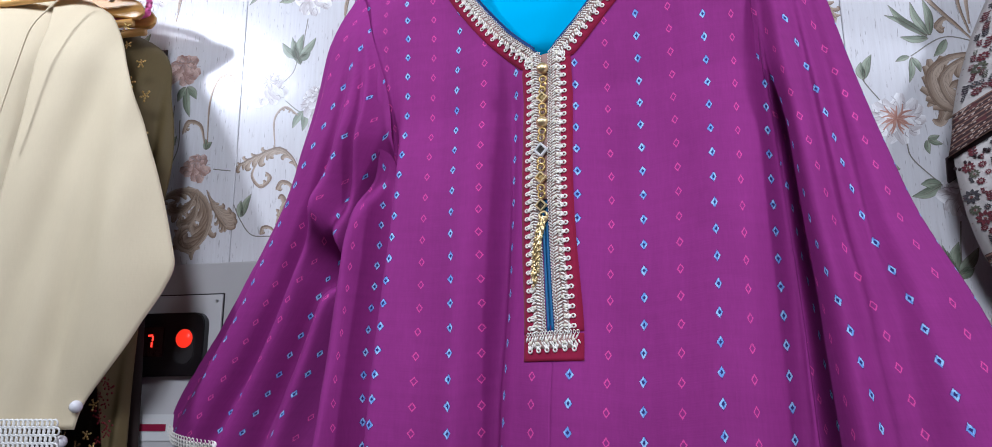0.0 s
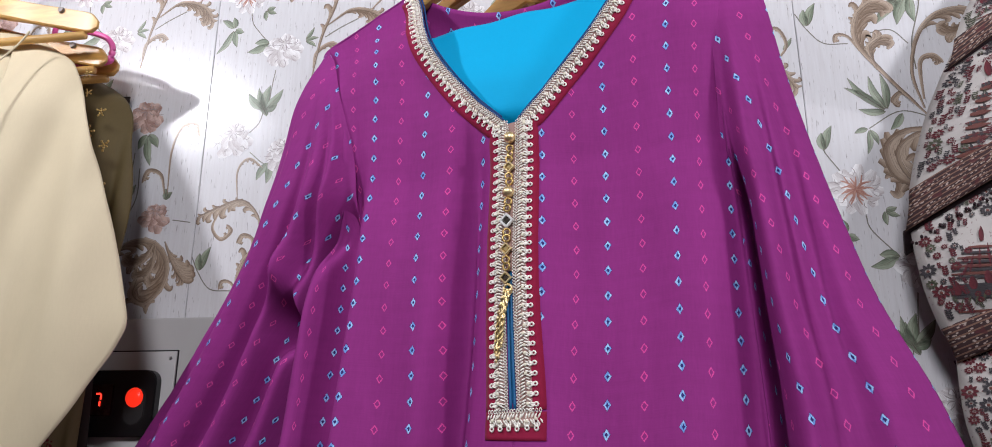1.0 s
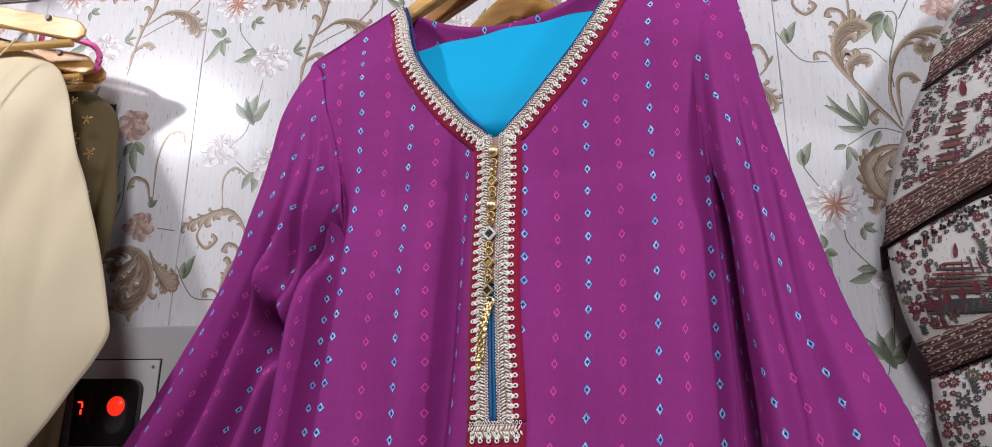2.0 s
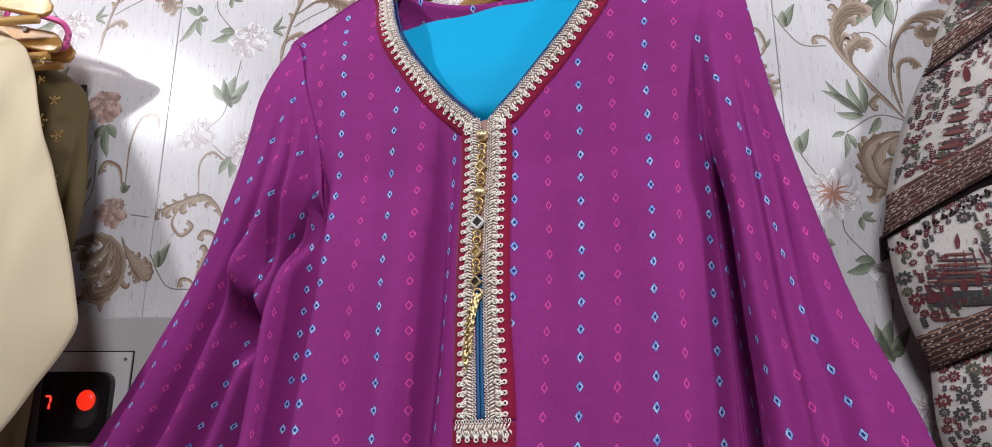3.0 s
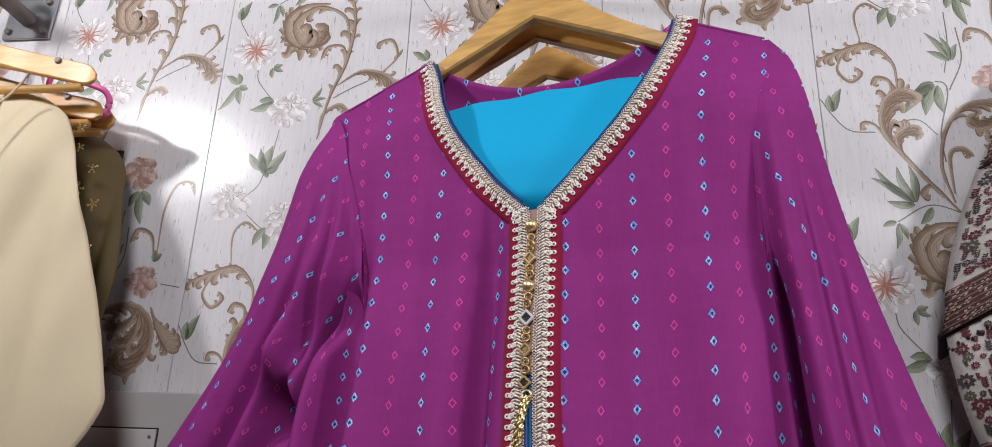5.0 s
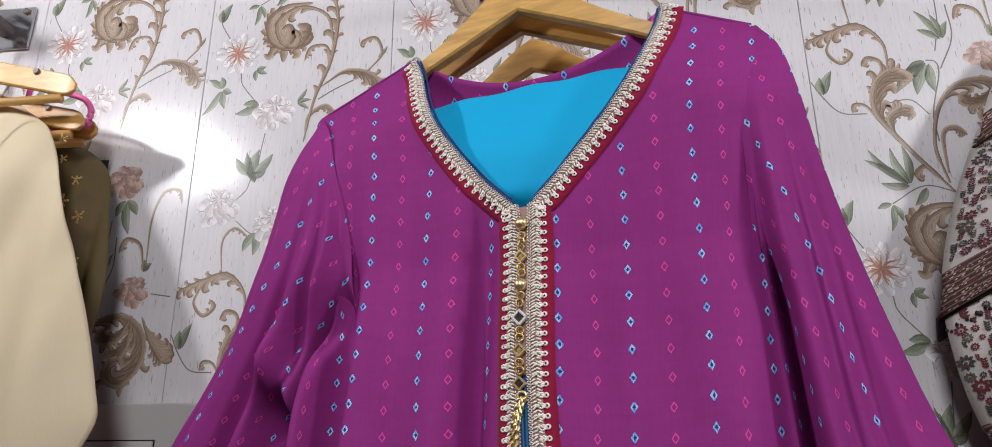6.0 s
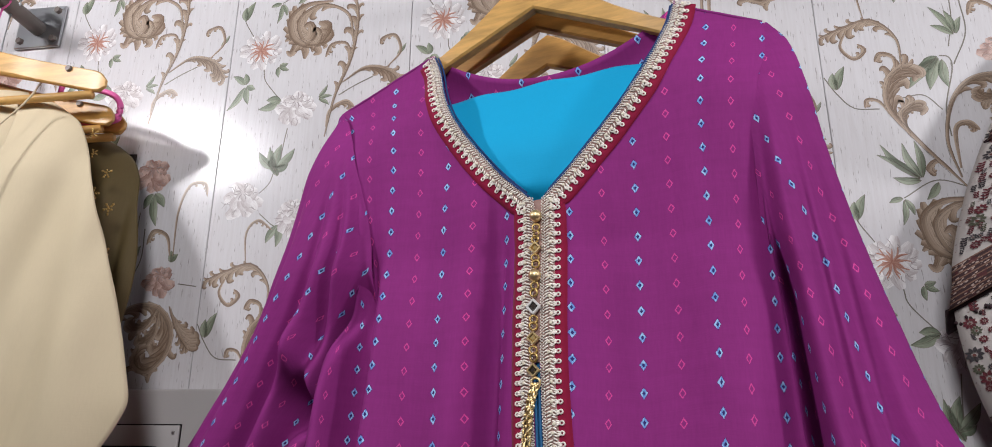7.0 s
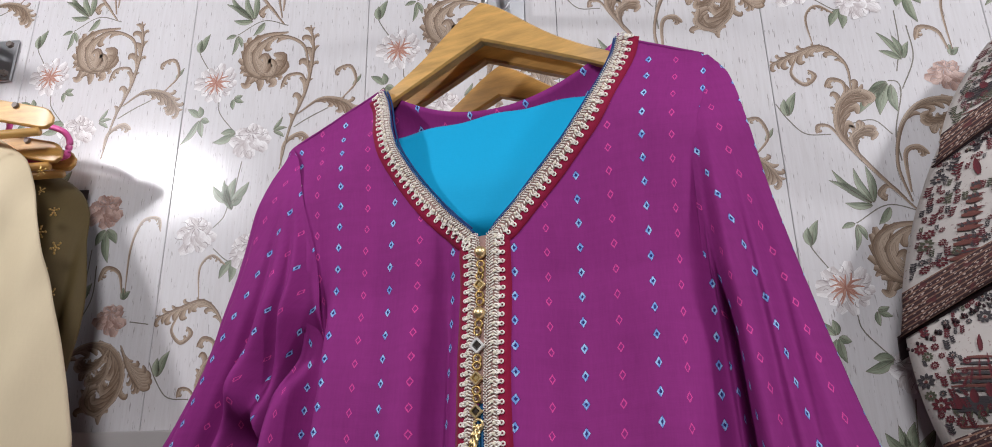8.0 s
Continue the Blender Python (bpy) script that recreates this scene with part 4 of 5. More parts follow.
tube("rod", [(PLATE[0], WALL_Y - 0.006, PLATE[1] - 0.004), (PLATE[0] + 0.002, 0.81, PLATE[1] - 0.002), (PLATE[0] - 0.004, 0.70, PLATE[1] + 0.004), (PLATE[0] - 0.006, 0.66, PLATE[1] + 0.012)], 0.011, IRON, bracket, "worn brown rod", 12)
tube("wrapping", [(PLATE[0] - 0.003, 0.745, PLATE[1] + 0.002), (PLATE[0] - 0.004, 0.70, PLATE[1] + 0.004)], 0.0135, simple("dark_tape", (0.06, 0.03, 0.05), 0.4), bracket, "dark tape wound round the rod", 12)

for place, half, slope, mat, lab in (
    ((-0.700, 0.755, 1.948), 0.224, 0.25, WOOD_PALE, "light varnished wooden hanger above the cream tunic"),
    ((-0.690, 0.785, 1.912), 0.208, 0.24, WOOD, "round-edged wooden hanger behind the cream tunic"),
    ((-0.690, 0.812, 1.905), 0.205, 0.20, WOOD, "dark varnished wooden hanger of the olive tunic"),
):
    h = wooden_hanger(place, 0, half, slope, 0.034, 0.013, mat, lab, PLATE[1] - place[2] + 0.008, "wooden hangers on the wall hook", 0.78)
    tube("bar", [(-half * 0.93, 0, -slope * half * 0.93 - 0.004), (half * 0.93, 0, -slope * half * 0.93 - 0.004)], 0.0052, mat, h, "round wooden bar", 10)
    bm = bmesh.new()
    bmesh.ops.create_cone(bm, cap_ends=True, segments=10, radius1=0.0042, radius2=0.0034, depth=0.003, matrix=Matrix.Translation((half * 0.78, -0.0058, -slope * half * 0.78 + 0.022)) @ Matrix.Rotation(radians(90), 4, "X"))
    part("screw", bm, IRON, h, "dark screw head")

pink = new("pink_hanger")
pink.location = (-0.690, 0.798, 1.962)
pink.scale = (0.90, 1.0, 0.9)
tagged(pink, "bright pink plastic hanger between the wooden ones", "hanger")
pts = [(-0.22, 0, -0.055), (-0.12, 0, -0.02), (0, 0, 0.012), (0.12, 0, -0.025), (0.20, 0, -0.048), (0.223, 0, -0.064), (0.226, 0, -0.082), (0.212, 0, -0.094), (0.1, 0, -0.09), (-0.1, 0, -0.09), (-0.22, 0, -0.085)]
tube("bar", curve_points(pts, 70), 0.0042, PINK_PLASTIC, pink, "", 8)
tube("stem", [(0.13, 0, -0.03), (0.127, 0, -0.088)], 0.0035, PINK_PLASTIC, pink, "", 8)
hanger_hook(pink, 0.01, 0.122, PINK_PLASTIC)


def hung_cloth(name, right, left, depth, top, bottom, material, parent, folds, rows_n=90, cols=44, thick=0.0015, label="", curl=0.012):
    """A hanging sheet between two edges given by height, with long folds that grow downwards."""
    rows, uvs = [], []
    for i in range(rows_n + 1):
        z = top + (bottom - top) * i / rows_n
        a, b = table(left, z), table(right, z)
        row, uv = [], []
        for j in range(cols + 1):
            f = j / cols
            x = a + (b - a) * f
            g = ease((top - z) / 0.2)
            y = depth + curl * f**5 - 0.03 * ease((top - z) / 0.12) + 0.03
            for x0, w, amp, lean in folds:
                y += amp * g * bell(x - x0 - lean * (z - 1.6), w)
            y += 0.003 * noise.noise((x * 11, z * 5, depth * 9)) + 0.001 * noise.noise((x * 34, z * 18, depth))
            row.append((x, y, z))
            uv.append((x, z))
        rows.append(row)
        uvs.append(uv)
    return sheet(name, rows, material, parent, label, uvs, thick=thick), rows


cream = new("cream_tunic")
tagged(cream, "cream cotton tunic with white lace cuffs on a wooden hanger", "tunic")
CREAM_R = ((1.36, -0.484), (1.391, -0.473), (1.443, -0.430), (1.481, -0.409), (1.515, -0.388), (1.537, -0.379), (1.56, -0.384), (1.65, -0.413), (1.738, -0.450), (1.81, -0.481), (1.861, -0.511), (1.885, -0.543), (1.902, -0.570))
CREAM_L = ((1.36, -0.66), (1.6, -0.61), (1.80, -0.585), (1.902, -0.60))
hung_cloth("sleeve", CREAM_R, CREAM_L, 0.735, 1.904, 1.365, CREAM, cream, ((-0.50, 0.026, 0.014, 0.10), (-0.455, 0.030, -0.008, -0.12), (-0.548, 0.022, 0.012, 0.25), (-0.475, 0.018, 0.004, 0.30)))
hung_cloth("body", ((0.9, -0.50), (1.5, -0.555), (1.83, -0.575), (1.92, -0.59)), ((0.9, -0.93), (1.85, -0.86), (1.92, -0.80)), 0.728, 1.915, 0.95, CREAM, cream, ((-0.60, 0.02, 0.012, 0.05), (-0.66, 0.03, -0.010, 0.0), (-0.74, 0.03, 0.012, 0.0)), curl=0.026)
tube("armhole_seam", [(-0.548 - 0.05 * (i / 20) ** 0.8, 0.7335 - 0.026 * ease(i / 8), 1.890 - 0.19 * i / 20) for i in range(21)], 0.0012, CREAM, cream, "", 6)
lace_white = ([], [])
loop = ring_mesh("loop", 0.004, 0.0013, WHITE_LACE)
for i in range(28):
    x = -0.652 + 0.16 * i / 27
    for dz in (0.004, -0.004, -0.012, -0.02):
        append(lace_white, loop, Matrix.Translation((x + (0.003 if dz in (-0.004, -0.02) else 0), 0.731, 1.368 + dz)))
bpy.data.objects.remove(loop)
mesh_object("cuff_lace", lace_white[0], lace_white[1], WHITE_LACE, cream, "white looped lace along the cuff")
for x, z in ((-0.478, 1.389), (-0.492, 1.353), (-0.5, 1.32)):
    bm = bmesh.new()
    bmesh.ops.create_uvsphere(bm, u_segments=14, v_segments=10, radius=0.0068)
    o = part("button", bm, PEARL, cream, "round pearl cuff button", True)
    o.location = (x, 0.742, z)

olive = new("olive_tunic")
tagged(olive, "olive brown tunic with gold beaded sprigs on a wooden hanger", "tunic")
# narrow low down, so the dark tunic behind gives the cream tunic's shade there
OLIVE_R = ((1.0, -0.45), (1.344, -0.468), (1.489, -0.470), (1.61, -0.453), (1.70, -0.444), (1.79, -0.460), (1.836, -0.480), (1.864, -0.514), (1.882, -0.548))
hung_cloth("sleeve", OLIVE_R, ((1.0, -0.482), (1.45, -0.50), (1.88, -0.60)), 0.795, 1.882, 1.02, OLIVE, olive, ((-0.475, 0.010, 0.012, 0.04), (-0.495, 0.010, -0.008, 0.02), (-0.52, 0.014, 0.012, 0.0)), curl=0.02)
hung_cloth("body", ((0.9, -0.55), (1.85, -0.56), (1.885, -0.565)), ((0.9, -0.92), (1.885, -0.80)), 0.80, 1.885, 0.92, OLIVE, olive, ((-0.65, 0.03, 0.012, 0.0),), 60, 24)


def sprig(size, seed):
    """Gold thread petals and beads sewn into a small flower."""
    rnd = random.Random(seed)
    bm = bmesh.new()
    for k in range(5):
        a = 2 * math.pi * k / 5 + rnd.uniform(-0.2, 0.2)
        for r, w in ((0.45, 0.20), (0.85, 0.26)):
            if rnd.random() < 0.2:
                continue
            m = Matrix.Translation((math.cos(a) * size * r, -0.0012 * rnd.uniform(0.6, 1.4), math.sin(a) * size * r)) @ Matrix.Rotation(-a + rnd.uniform(-0.5, 0.5), 4, "Y") @ Matrix.Diagonal((size * 0.24, size * 0.16, size * w * 0.85, 1))
            bmesh.ops.create_icosphere(bm, subdivisions=1, radius=1.0, matrix=m)
    bmesh.ops.create_icosphere(bm, subdivisions=1, radius=size * 0.22, matrix=Matrix.Translation((0, -0.002, 0)))
    return bm


SEQUIN = simple("brown_sequin", (0.30, 0.19, 0.08), 0.25, 0.7, 0.4, 900.0)
rnd = random.Random(8)
protos = [part("sprig", sprig(0.0082, k), (GOLD_DARK, SEQUIN, GOLD_DARK)[k], olive, "sewn gold bead sprig") for k in range(3)]
count = 0
for i in range(24):
    z = 1.845 - 0.023 * i
    for j in range(3):
        x = table(OLIVE_R, z) - 0.010 - 0.024 * j - rnd.uniform(0, 0.008) - (0.012 if i % 2 else 0)
        y = 0.7795
        m = Matrix.Translation((x, y, z + rnd.uniform(-0.008, 0.008))) @ Matrix.Rotation(rnd.uniform(0, 6), 4, "Y") @ Matrix.Scale(rnd.uniform(0.55, 1.0), 4)
        if count < 3:
            protos[count].matrix_basis = m
        else:
            o = shared("sprig", protos[count % 3], m, olive)
            o["label"] = "sewn gold bead sprig"
        count += 1

patch = part("sprig", sprig(0.008, 7), simple("maroon_sequin", (0.20, 0.02, 0.03), 0.25, 0.4, 0.4, 900.0), olive, "sewn maroon bead sprig")
patch.matrix_basis = Matrix.Translation((-0.474, 0.786, 1.452))
for i in range(14):
    m = Matrix.Translation((-0.470 - 0.020 * rnd.random(), 0.786, 1.455 - 0.008 * i)) @ Matrix.Rotation(rnd.uniform(0, 6), 4, "Y") @ Matrix.Scale(rnd.uniform(0.5, 1.0), 4)
    shared("sprig", patch, m, olive)["label"] = "sewn maroon bead sprig"

brown = new("brown_tunic")
tagged(brown, "very dark brown tunic against the switch box, doubling as shade beside the olive sleeve", "tunic")
# a dark garment whose right edge also stands in for shade on the olive
hung_cloth("body", ((0.95, -0.455), (1.45, -0.47), (1.86, -0.50)), ((0.95, -0.9), (1.86, -0.80)), 0.822, 1.86, 0.96, plain_cloth("dark_brown_cloth", (0.022, 0.012, 0.010)), brown, ((-0.6, 0.02, 0.012, 0.0), (-0.52, 0.02, -0.012, 0.0)), 60, 40, curl=0.01)

# ---- switch box ----
BOX_Y = 0.846
switch = new("switch_box")
tagged(switch, "grey enamelled switch box with a black display fixed to the wall", "switch box")
part("housing", box_bm((0.40, WALL_Y - BOX_Y - 0.001, 0.44), (-0.492, (BOX_Y + WALL_Y) / 2 - 0.001, 1.338), 0.002, 2), GREY_PAINT, switch)
part("cover_gap", box_bm((0.2872, 0.002, 0.3792), (-0.520, BOX_Y - 0.0008, 1.330), 0.0), GAP, switch)
part("cover", box_bm((0.285, 0.004, 0.377), (-0.520, BOX_Y - 0.002, 1.3295), 0.0012, 2), GREY_PALE, switch, "pale grey cover plate")
for x, z in ((-0.384, 1.510), (-0.655, 1.510), (-0.384, 1.151)):
    bm = bmesh.new()
    bmesh.ops.create_cone(bm, cap_ends=True, segments=10, radius1=0.0022, radius2=0.0018, depth=0.0015, matrix=Matrix.Translation((x, BOX_Y - 0.0045, z)) @ Matrix.Rotation(radians(90), 4, "X"))
    part("screw", bm, STEEL, switch)


def rounded_plate(w, h, deep, r, centre, steps=6):
    bm = bmesh.new()
    ring = []
    for cx, cz, a0 in ((w / 2 - r, h / 2 - r, 0), (-w / 2 + r, h / 2 - r, 90), (-w / 2 + r, -h / 2 + r, 180), (w / 2 - r, -h / 2 + r, 270)):
        for k in range(steps + 1):
            a = radians(a0 + 90 * k / steps)
            ring.append((centre[0] + cx + r * math.cos(a), centre[2] + cz + r * math.sin(a)))
    back = [bm.verts.new((x, centre[1] + deep / 2, z)) for x, z in ring]
    front = [bm.verts.new((x, centre[1] - deep / 2, z)) for x, z in ring]
    n = len(ring)
    for i in range(n):
        bm.faces.new((back[i], back[(i + 1) % n], front[(i + 1) % n], front[i]))
    bm.faces.new(front[::-1])
    bm.faces.new(back)
    bmesh.ops.recalc_face_normals(bm, faces=bm.faces[:])
    bmesh.ops.bevel(bm, geom=[e for e in bm.edges if e.verts[0] in front and e.verts[1] in front], offset=0.0012, segments=2, affect="EDGES")
    return bm


bezel = part("display", rounded_plate(0.135, 0.075, 0.012, 0.014, (-0.460, BOX_Y - 0.008, 1.4585)), BLACK_PLASTIC, switch, "glossy black display bezel")
part("window", rounded_plate(0.052, 0.036, 0.002, 0.003, (-0.470, BOX_Y - 0.0145, 1.462)), simple("dark_display_glass", (0.02, 0.006, 0.006), 0.08), bezel)
bm = bmesh.new()
bmesh.ops.create_uvsphere(bm, u_segments=20, v_segments=10, radius=0.0115, matrix=Matrix.Translation((-0.4170, BOX_Y - 0.014, 1.465)) @ Matrix.Diagonal((1, 0.5, 1, 1)))
part("indicator", bm, RED_LAMP, bezel, "lit red indicator lamp", True)
part("recess", rounded_plate(0.028, 0.044, 0.002, 0.0138, (-0.4170, BOX_Y - 0.0143, 1.456)), GAP, bezel)


def segment_digit(x, z, h, on):
    w = h * 0.5
    t = h * 0.13
    places = {"a": (0, h / 2, 1), "b": (w / 2, h / 4, 0), "c": (w / 2, -h / 4, 0), "d": (0, -h / 2, 1), "e": (-w / 2, -h / 4, 0), "f": (-w / 2, h / 4, 0), "g": (0, 0, 1)}
    for s in on:
        dx, dz, flat_ = places[s]
        size = (w * 0.8, 0.001, t) if flat_ else (t, 0.001, h * 0.40)
        ob = part("digit_segment", box_bm(size, (0, 0, 0), 0.0003, 1), RED_DIGIT, bezel, "lit red display stroke")
        ob.location = (x + dx + dz * 0.12, BOX_Y - 0.0162, z + dz)


segment_digit(-0.4625, 1.462, 0.0145, "abc")
segment_digit(-0.4775, 1.462, 0.0145, "bc")
part("label", box_bm((0.10, 0.001, 0.03), (-0.468, BOX_Y - 0.0050, 1.362), 0.0), WHITE_CARD, switch, "white paper label with a red bar")
part("label_bar", box_bm((0.07, 0.0008, 0.008), (-0.473, BOX_Y - 0.0061, 1.362), 0.0), RED, switch)

# ---- printed shawls hung in tiers ----
INK_MAROON = print_ink("maroon_dye", (0.055, 0.009, 0.014), (0.16, 0.022, 0.032), 6.0, 0.8)
INK_SLATE = print_ink("slate_dye", (0.02, 0.018, 0.022), (0.07, 0.06, 0.065), 6.0, 0.8)
INK_BRICK = print_ink("brick_dye", (0.10, 0.026, 0.022), (0.20, 0.07, 0.055), 6.0, 0.8)
INK_OLIVE = print_ink("olive_dye", (0.05, 0.055, 0.035), (0.11, 0.11, 0.07), 6.0, 0.8)


def shawl_cloth():
    n = Nodes("printed_shawl_cloth", 0.85)
    c = n.coords((1, 1, 1), uv=True)
    fine = n.noise(260.0, c, 2.0)
    base = n.mix(n.noise(12.0, c, 3.0), (0.50, 0.46, 0.43), (0.60, 0.56, 0.53))
    base = n.mix(n.ramp(fine, [(0.64, (0, 0, 0)), (0.69, (0.7, 0.7, 0.7))]), base, (0.24, 0.13, 0.12))
    n.colour(base)
    weave_bump(n, 900.0, 0.3)
    return n.mat


def border_cloth():
    n = Nodes("shawl_border_cloth", 0.85)
    uv = n.tree.nodes.new("ShaderNodeTexCoord").outputs["UV"]
    sep = n.node("ShaderNodeSeparateXYZ", Vector=uv)
    v = sep.outputs[1]
    line = n.math("FRACT", n.math("MULTIPLY", v, 210.0))
    stripe = n.math("LESS_THAN", line, 0.28)
    cells = n.node("ShaderNodeTexVoronoi", Vector=n.coords((1, 1.6, 1), uv=True), Scale=270.0)
    dots = n.ramp(cells.outputs["Distance"], [(0.28, (1, 1, 1)), (0.38, (0, 0, 0))])
    base = n.mix(dots, (0.055, 0.026, 0.027), (0.48, 0.38, 0.33))
    base = n.mix(stripe, base, (0.23, 0.125, 0.09))
    big = n.noise(90.0, n.coords((1, 1, 1), uv=True), 2.0)
    base = n.mix(n.ramp(big, [(0.57, (0, 0, 0)), (0.64, (0.8, 0.8, 0.8))]), base, (0.11, 0.026, 0.03))
    n.colour(base)
    weave_bump(n, 900.0, 0.3)
    return n.mat


SHAWL = shawl_cloth()
BORDER = border_cloth()
# fringe colour, darkened to hold the shade under each border
FRINGE = simple("shaded_fringe", (0.03, 0.012, 0.016), 0.9, 0.0, 0.3, 200.0)


class Tier:
    """One shawl: a bulging sheet from its folded top to a slanted hem."""

    def __init__(self, corner, top_left, rise, height, forward, seed):
        self.corner, self.top_left, self.rise, self.height, self.forward, self.seed = corner, top_left, rise, height, forward, seed

    def point(self, s, t, lift=0.0):
        """s metres from the free edge along the hem, t from 0 at the hem to 1 at the top."""
        x0 = self.corner[0] + (self.top_left[0] - self.corner[0]) * t - 0.014 * math.sin(math.pi * t)
        hem = self.corner[1] + self.rise * s - 0.55 * s * s
        top = self.top_left[1] + self.rise * 0.6 * s
        z = hem + (top - hem) * t
        x = x0 + s + 0.004
        y = 0.842 - self.forward * 0.7 - 0.034 * (1 - math.exp(-s / 0.05)) - 0.014 * math.sin(math.pi * min(1, t * 1.0)) - 0.10 * s
        y += 0.004 * noise.noise((x * 9, z * 9, self.seed)) + 0.0015 * noise.noise((x * 30, z * 30, self.seed))
        return Vector((x, y - lift, z))


def shawl_print(tier, parent, seed, width):
    rnd = random.Random(seed)
    store = {k: ([], [], []) for k in ("maroon", "slate", "brick", "olive")}

    def dab(kind, s, t, ds, dt, wid):
        """A printed stroke from (s, t), ds and dt metres long."""
        verts, faces, uvs = store[kind]
        base = len(verts)
        n = 5
        l = math.hypot(ds, dt) or 1e-6
        ns, nt = -dt / l, ds / l
        for i in range(n + 1):
            q = i / n
            w = wid * math.sin(math.pi * min(1, 0.15 + 0.8 * q))
            for side in (1, -1):
                dx, dz = ds * q + ns * w * side, dt * q + nt * w * side
                t2 = t + (dz - tier.rise * 0.8 * dx) / tier.height
                verts.append(tier.point(s + dx - (tier.top_left[0] - tier.corner[0]) * (t2 - t), t2, 0.0026))
                uvs.append((side * 0.5, q))
        for i in range(n):
            a = base + i * 2
            faces.append((a, a + 1, a + 3, a + 2))

    def rosette(s, t, r, kind, n=9):
        for k in range(n):
            a = 2 * math.pi * k / n
            dab(kind, s + math.cos(a) * r * 0.35, t + math.sin(a) * r * 0.35 / tier.height, math.cos(a) * r * 0.65, math.sin(a) * r * 0.65, r * 0.21)
        dab("brick" if kind != "brick" else "maroon", s - r * 0.2, t, r * 0.4, 0.0, r * 0.2)

    def twig(s, t, r, kind, n=4):
        lean = rnd.uniform(-0.4, 0.4)
        dab("slate", s, t, lean * r, 2 * r, r * 0.11)
        for k in range(n):
            q = (k + 0.6) / n
            for sg in (-1, 1):
                dab(kind, s + lean * r * q, t + 2 * r * q / tier.height, sg * r * 0.55, r * 0.4, r * 0.19)

    def tower(s, t, r):
        for k in range(6):
            w = r * (0.42 - 0.05 * k)
            z = t + r * 0.42 * k / tier.height
            dab("brick", s - w, z, 2 * w, 0, r * 0.10)
            dab("brick", s - w * 0.8, z + r * 0.12 / tier.height, 1.6 * w, 0, r * 0.09)
            dab("slate", s - w * 0.8, z + r * 0.1 / tier.height, 1.6 * w, 0, r * 0.025)
            dab("maroon", s - w * 1.15, z + r * 0.2 / tier.height, 2.3 * w, 0, r * 0.04)
            for q in (-0.5, 0, 0.5):
                dab("slate", s + q * w, z, 0, r * 0.18, r * 0.04)
        dab("maroon", s, t + r * 2.5 / tier.height, 0, r * 0.8, r * 0.1)

    def pavilion(s, t, r):
        h = tier.height
        for k in range(8):
            q = (k + 0.5) / 8
            w = r * math.sqrt(1 - q * q * 0.96)
            dab("brick" if k % 2 else "slate", s - w, t + r * (0.92 + 0.85 * q) / h, 2 * w, 0, r * 0.045)
        for k in range(9):
            a = math.pi * (k + 0.5) / 9
            x = math.cos(a) * r * 0.85
            dab("maroon", s + x, t + r * 0.95 / h, -x * 0.25, r * 0.7 * math.sin(a), r * 0.035)
        for k in range(5):
            dab("slate", s - r * 1.15, t + r * (0.42 + 0.09 * k) / h, 2.3 * r, 0, r * 0.055)
        for k in range(6):
            x = s - r * 1.0 + 2 * r * k / 5
            dab("maroon", x, t + r * 0.42 / h, 0, r * 0.40, r * 0.11)
        for k in range(12):
            x = s - r * 1.1 + 2.2 * r * k / 11
            dab("olive", x, t, r * 0.12, r * 0.32, r * 0.03)
            dab("slate", x, t + r * 0.32 / h, r * 0.12, -r * 0.32, r * 0.03)
        dab("brick", s - r * 1.15, t - r * 0.04 / h, 2.3 * r, 0, r * 0.05)
        dab("maroon", s, t + r * 1.75 / h, 0, r * 0.5, r * 0.07)

    marks = []
    grand = ((0.050, 0.27, 0.030, pavilion), (0.20, 0.27, 0.030, pavilion)) if tier.seed % 2 else ((0.050, 0.24, 0.031, tower), (0.18, 0.24, 0.031, tower))
    for s, t, r, what in grand:
        what(s, t, r)
        marks.append((s, t + 0.18, r * 0.8))
        marks.append((s, t + 0.42, r * 0.6))
    tries = 0
    while tries < 6000:
        tries += 1
        s, t, r = rnd.uniform(0.005, width - 0.01), rnd.uniform(0.25, 0.97), rnd.choice((0.0028, 0.0036, 0.0045, 0.0055, 0.0068))
        if any(math.hypot(s - a, (t - b) * tier.height) < r * 0.8 + c * 0.8 for a, b, c in marks):
            continue
        marks.append((s, t, r))
        kind = rnd.choice(("maroon", "maroon", "maroon", "slate", "slate", "slate", "olive", "maroon"))
        if rnd.random() < 0.45:
            rosette(s, t, r, kind)
        else:
            twig(s, t - r / tier.height, r, kind)
    mats = {"maroon": INK_MAROON, "slate": INK_SLATE, "brick": INK_BRICK, "olive": INK_OLIVE}
    for kind, (v, f, u) in store.items():
        if v:
            tagged(mesh_object(kind + "_print", v, f, mats[kind], parent, "", u, False), kind="stuff")


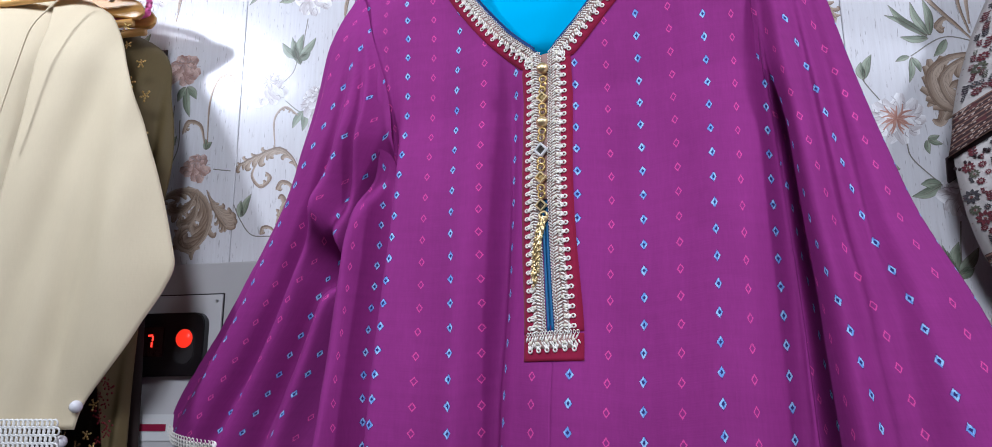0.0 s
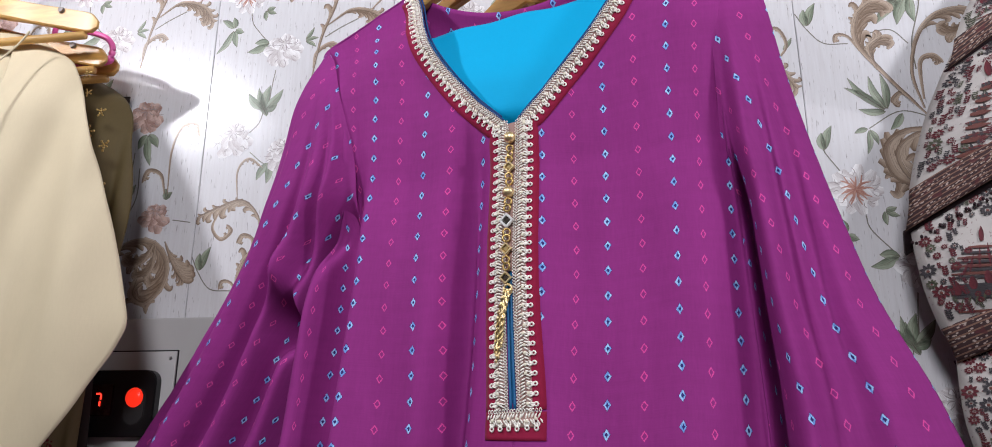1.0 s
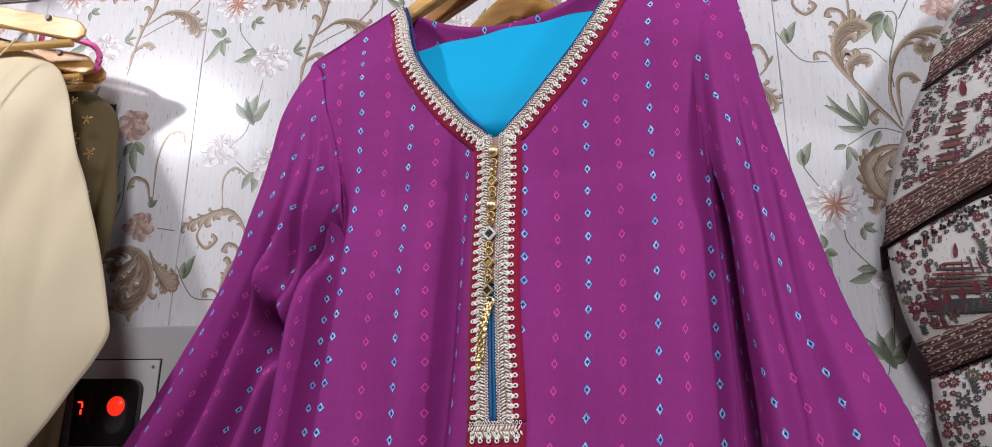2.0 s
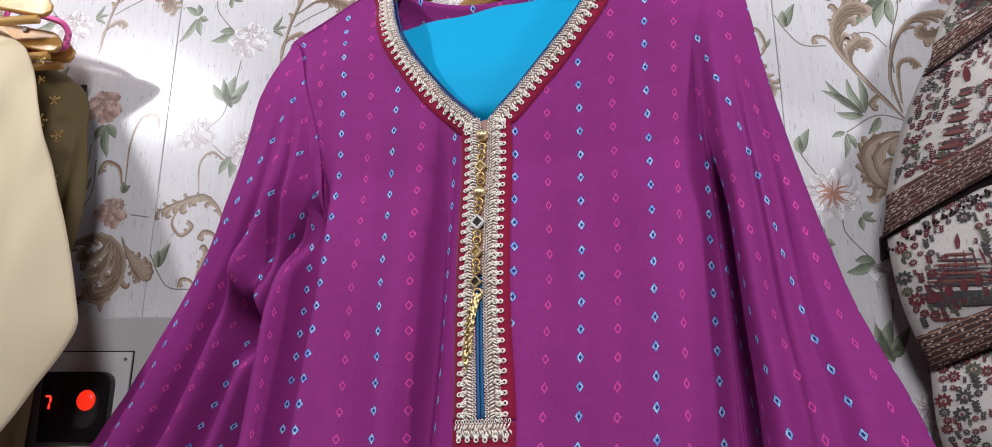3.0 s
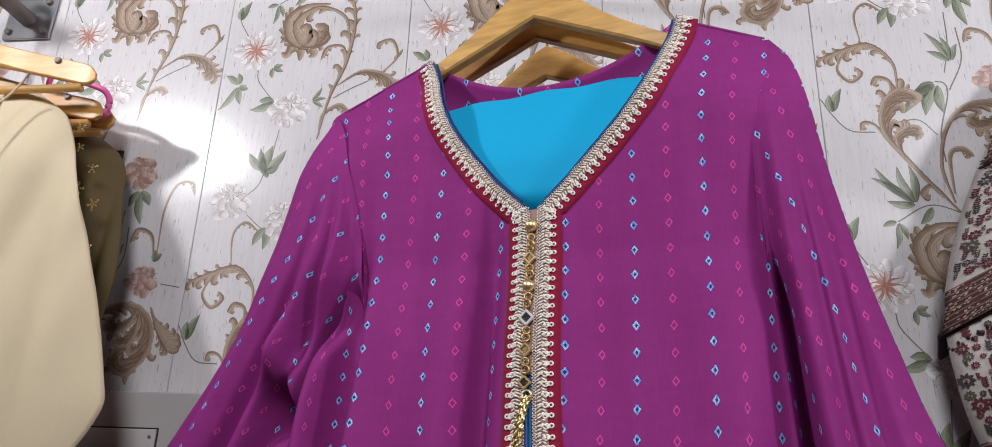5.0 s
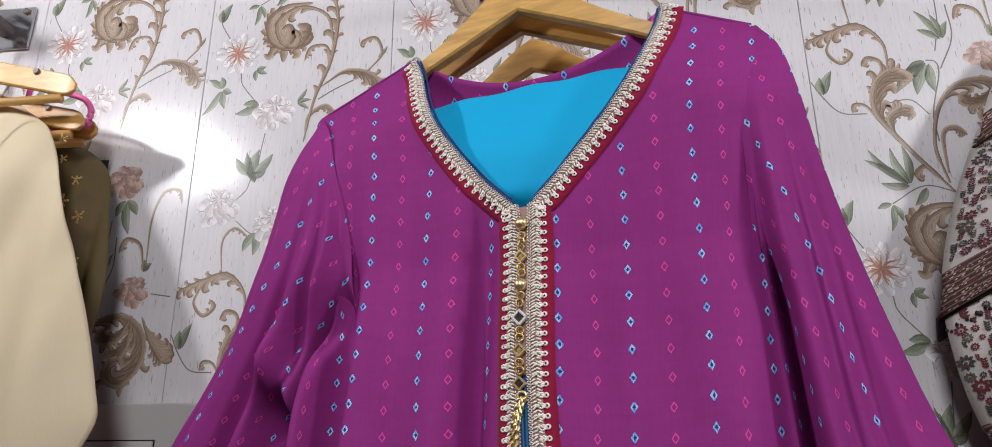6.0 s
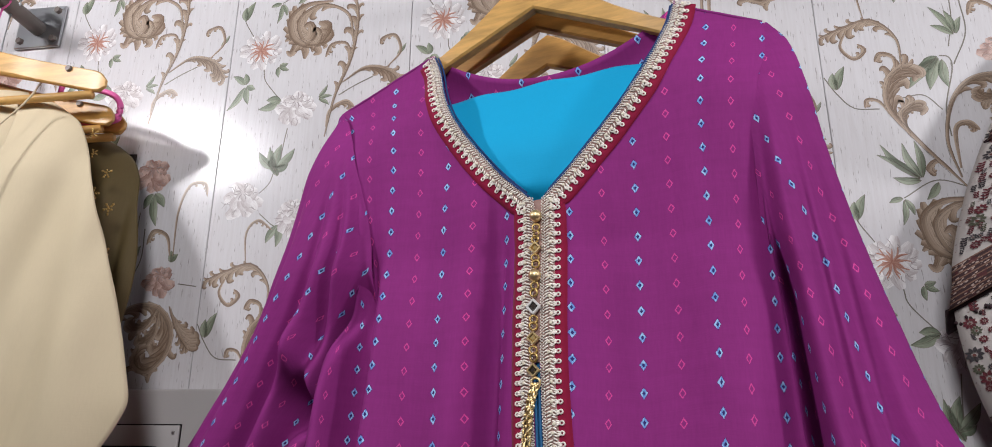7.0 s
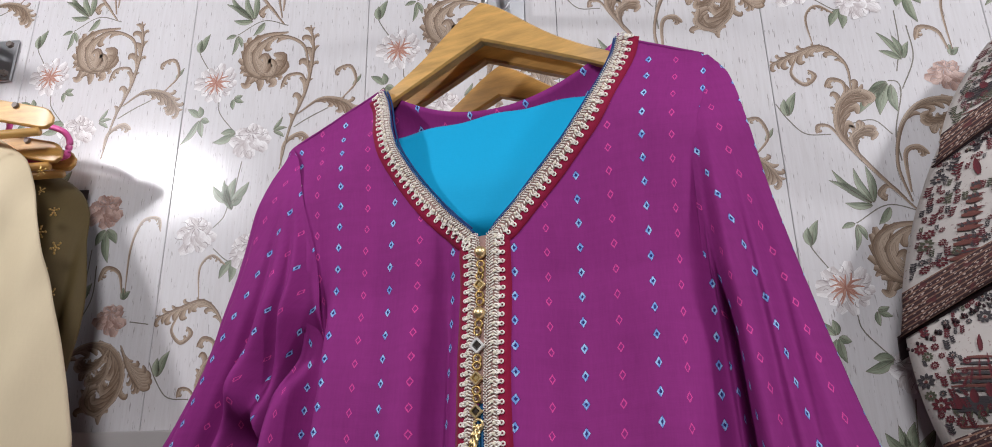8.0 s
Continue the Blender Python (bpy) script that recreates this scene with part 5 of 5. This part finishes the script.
def printed_shawl(tier, label):
    shawl = new("printed_shawl")
    tagged(shawl, label, "shawl", "printed shawls hung in tiers")
    width = 0.36
    rows, uvs = [], []
    for i in range(31):
        t = 0.17 + 0.83 * i / 30
        rows.append([tier.point(width * j / 40, t) for j in range(41)])
        uvs.append([(width * j / 40, t * tier.height) for j in range(41)])
    body = sheet("cloth", rows, SHAWL, shawl, "", uvs, thick=0.0014)
    rows, uvs = [], []
    for i in range(9):
        t = 0.0 + 0.21 * i / 8
        rows.append([tier.point(width * j / 60, t, 0.002 + 0.003 * math.sin(math.pi * i / 8)) for j in range(61)])
        uvs.append([(width * j / 60, t * tier.height) for j in range(61)])
    sheet("border", rows, BORDER, shawl, "dark maroon striped woven border", uvs, thick=0.004)
    # dark band below the border: fringe and the shade behind it in one sheet
    rows, uvs = [], []
    for i in range(5):
        rows.append([tier.point(width * j / 60, -0.022 * i, 0.0) + Vector((0.012 * i / 4, 0.004 + 0.006 * i, 0)) for j in range(61)])
        uvs.append([(width * j / 60, 0.005 * i) for j in range(61)])
    sheet("fringe_shade_band", rows, FRINGE, shawl, "dark tufted fringe, coloured with the shade under the border", uvs, thick=0.004)
    verts, faces = [], []
    store = (verts, faces)
    bm = bmesh.new()
    bmesh.ops.create_icosphere(bm, subdivisions=1, radius=0.0017)
    tuft = part("tuft", bm, FRINGE, None)
    for k in range(96):
        p = tier.point(0.003 + width * k / 96, -0.07 - 0.02 * (k % 2), 0.002) + Vector((0.004, 0.0, 0))
        append(store, tuft, Matrix.Translation(p) @ Matrix.Diagonal((1, 1, 1.3, 1)))
    bpy.data.objects.remove(tuft)
    ob = mesh_object("fringe", verts, faces, FRINGE, shawl, "dark tufted fringe, coloured with the shade under the border")
    shawl_print(tier, body, 40 + tier.seed, width)
    return shawl


TIERS = (
    (Tier((0.485, 1.798), (0.568, 1.936), 0.70, 0.135, 0.040, 1), "white shawl with small maroon print and dark fringe"),
    (Tier((0.424, 1.626), (0.498, 1.821), 0.62, 0.188, 0.028, 2), "white shawl with printed towers and a dark striped border"),
    (Tier((0.457, 1.495), (0.433, 1.645), 0.48, 0.146, 0.016, 3), "white shawl with domed pavilion print and maroon border"),
    (Tier((0.477, 1.363), (0.460, 1.506), 0.35, 0.140, 0.004, 4), "white shawl with leafy maroon print under the others"),
)
for tier, label in TIERS:
    printed_shawl(tier, label)
core = new("shawl_stand")
tagged(core, "dark garment hanger holding the printed shawls by the wall", "stand")
tube("post", [(0.70, 0.80, 0.0), (0.70, 0.80, 1.96)], 0.018, IRON, core, "", 12)
part("base", box_bm((0.34, 0.12, 0.02), (0.70, 0.80, 0.01), 0.004, 2), IRON, core)
# dark sheet added close to the wall for the shade behind the shawls
rows, uvs = [], []
for i in range(41):
    z = 1.90 - 0.9 * i / 40
    x0 = table(((1.0, 0.522), (1.4, 0.497), (1.52, 0.482), (1.64, 0.478), (1.76, 0.517), (1.90, 0.590)), z)
    rows.append([(x0 + 0.4 * j / 20, 0.857 - 0.006 * math.sin(j * 0.8), z) for j in range(21)])
    uvs.append([(0.02 * j, z) for j in range(21)])
sheet("shade_backing", rows, plain_cloth("dark_shade_backing", (0.03, 0.012, 0.014)), core, "dark backing sheet for the shade behind the shawls", uvs, thick=0.003)

# ---- lamps of the shop ----
for name, place, size in (("ceiling_bulb", LAMP_A, 0.06), ("ceiling_bulb", LAMP_B, 0.06)):
    lamp = new("hanging_bulb")
    tagged(lamp, "plain white bulb hanging from the ceiling by its cord", "lamp")
    bm = bmesh.new()
    bmesh.ops.create_uvsphere(bm, u_segments=16, v_segments=10, radius=size / 2)
    o = part("bulb", bm, LAMP_GLASS, lamp, "", True)
    o.location = (place[0], place[1] - 0.05, place[2] + 0.06)
    tube("cord", [(place[0], place[1] - 0.05, place[2] + 0.08), (place[0], place[1] - 0.05, ROOM_H)], 0.003, BLACK_PLASTIC, lamp, "", 6)
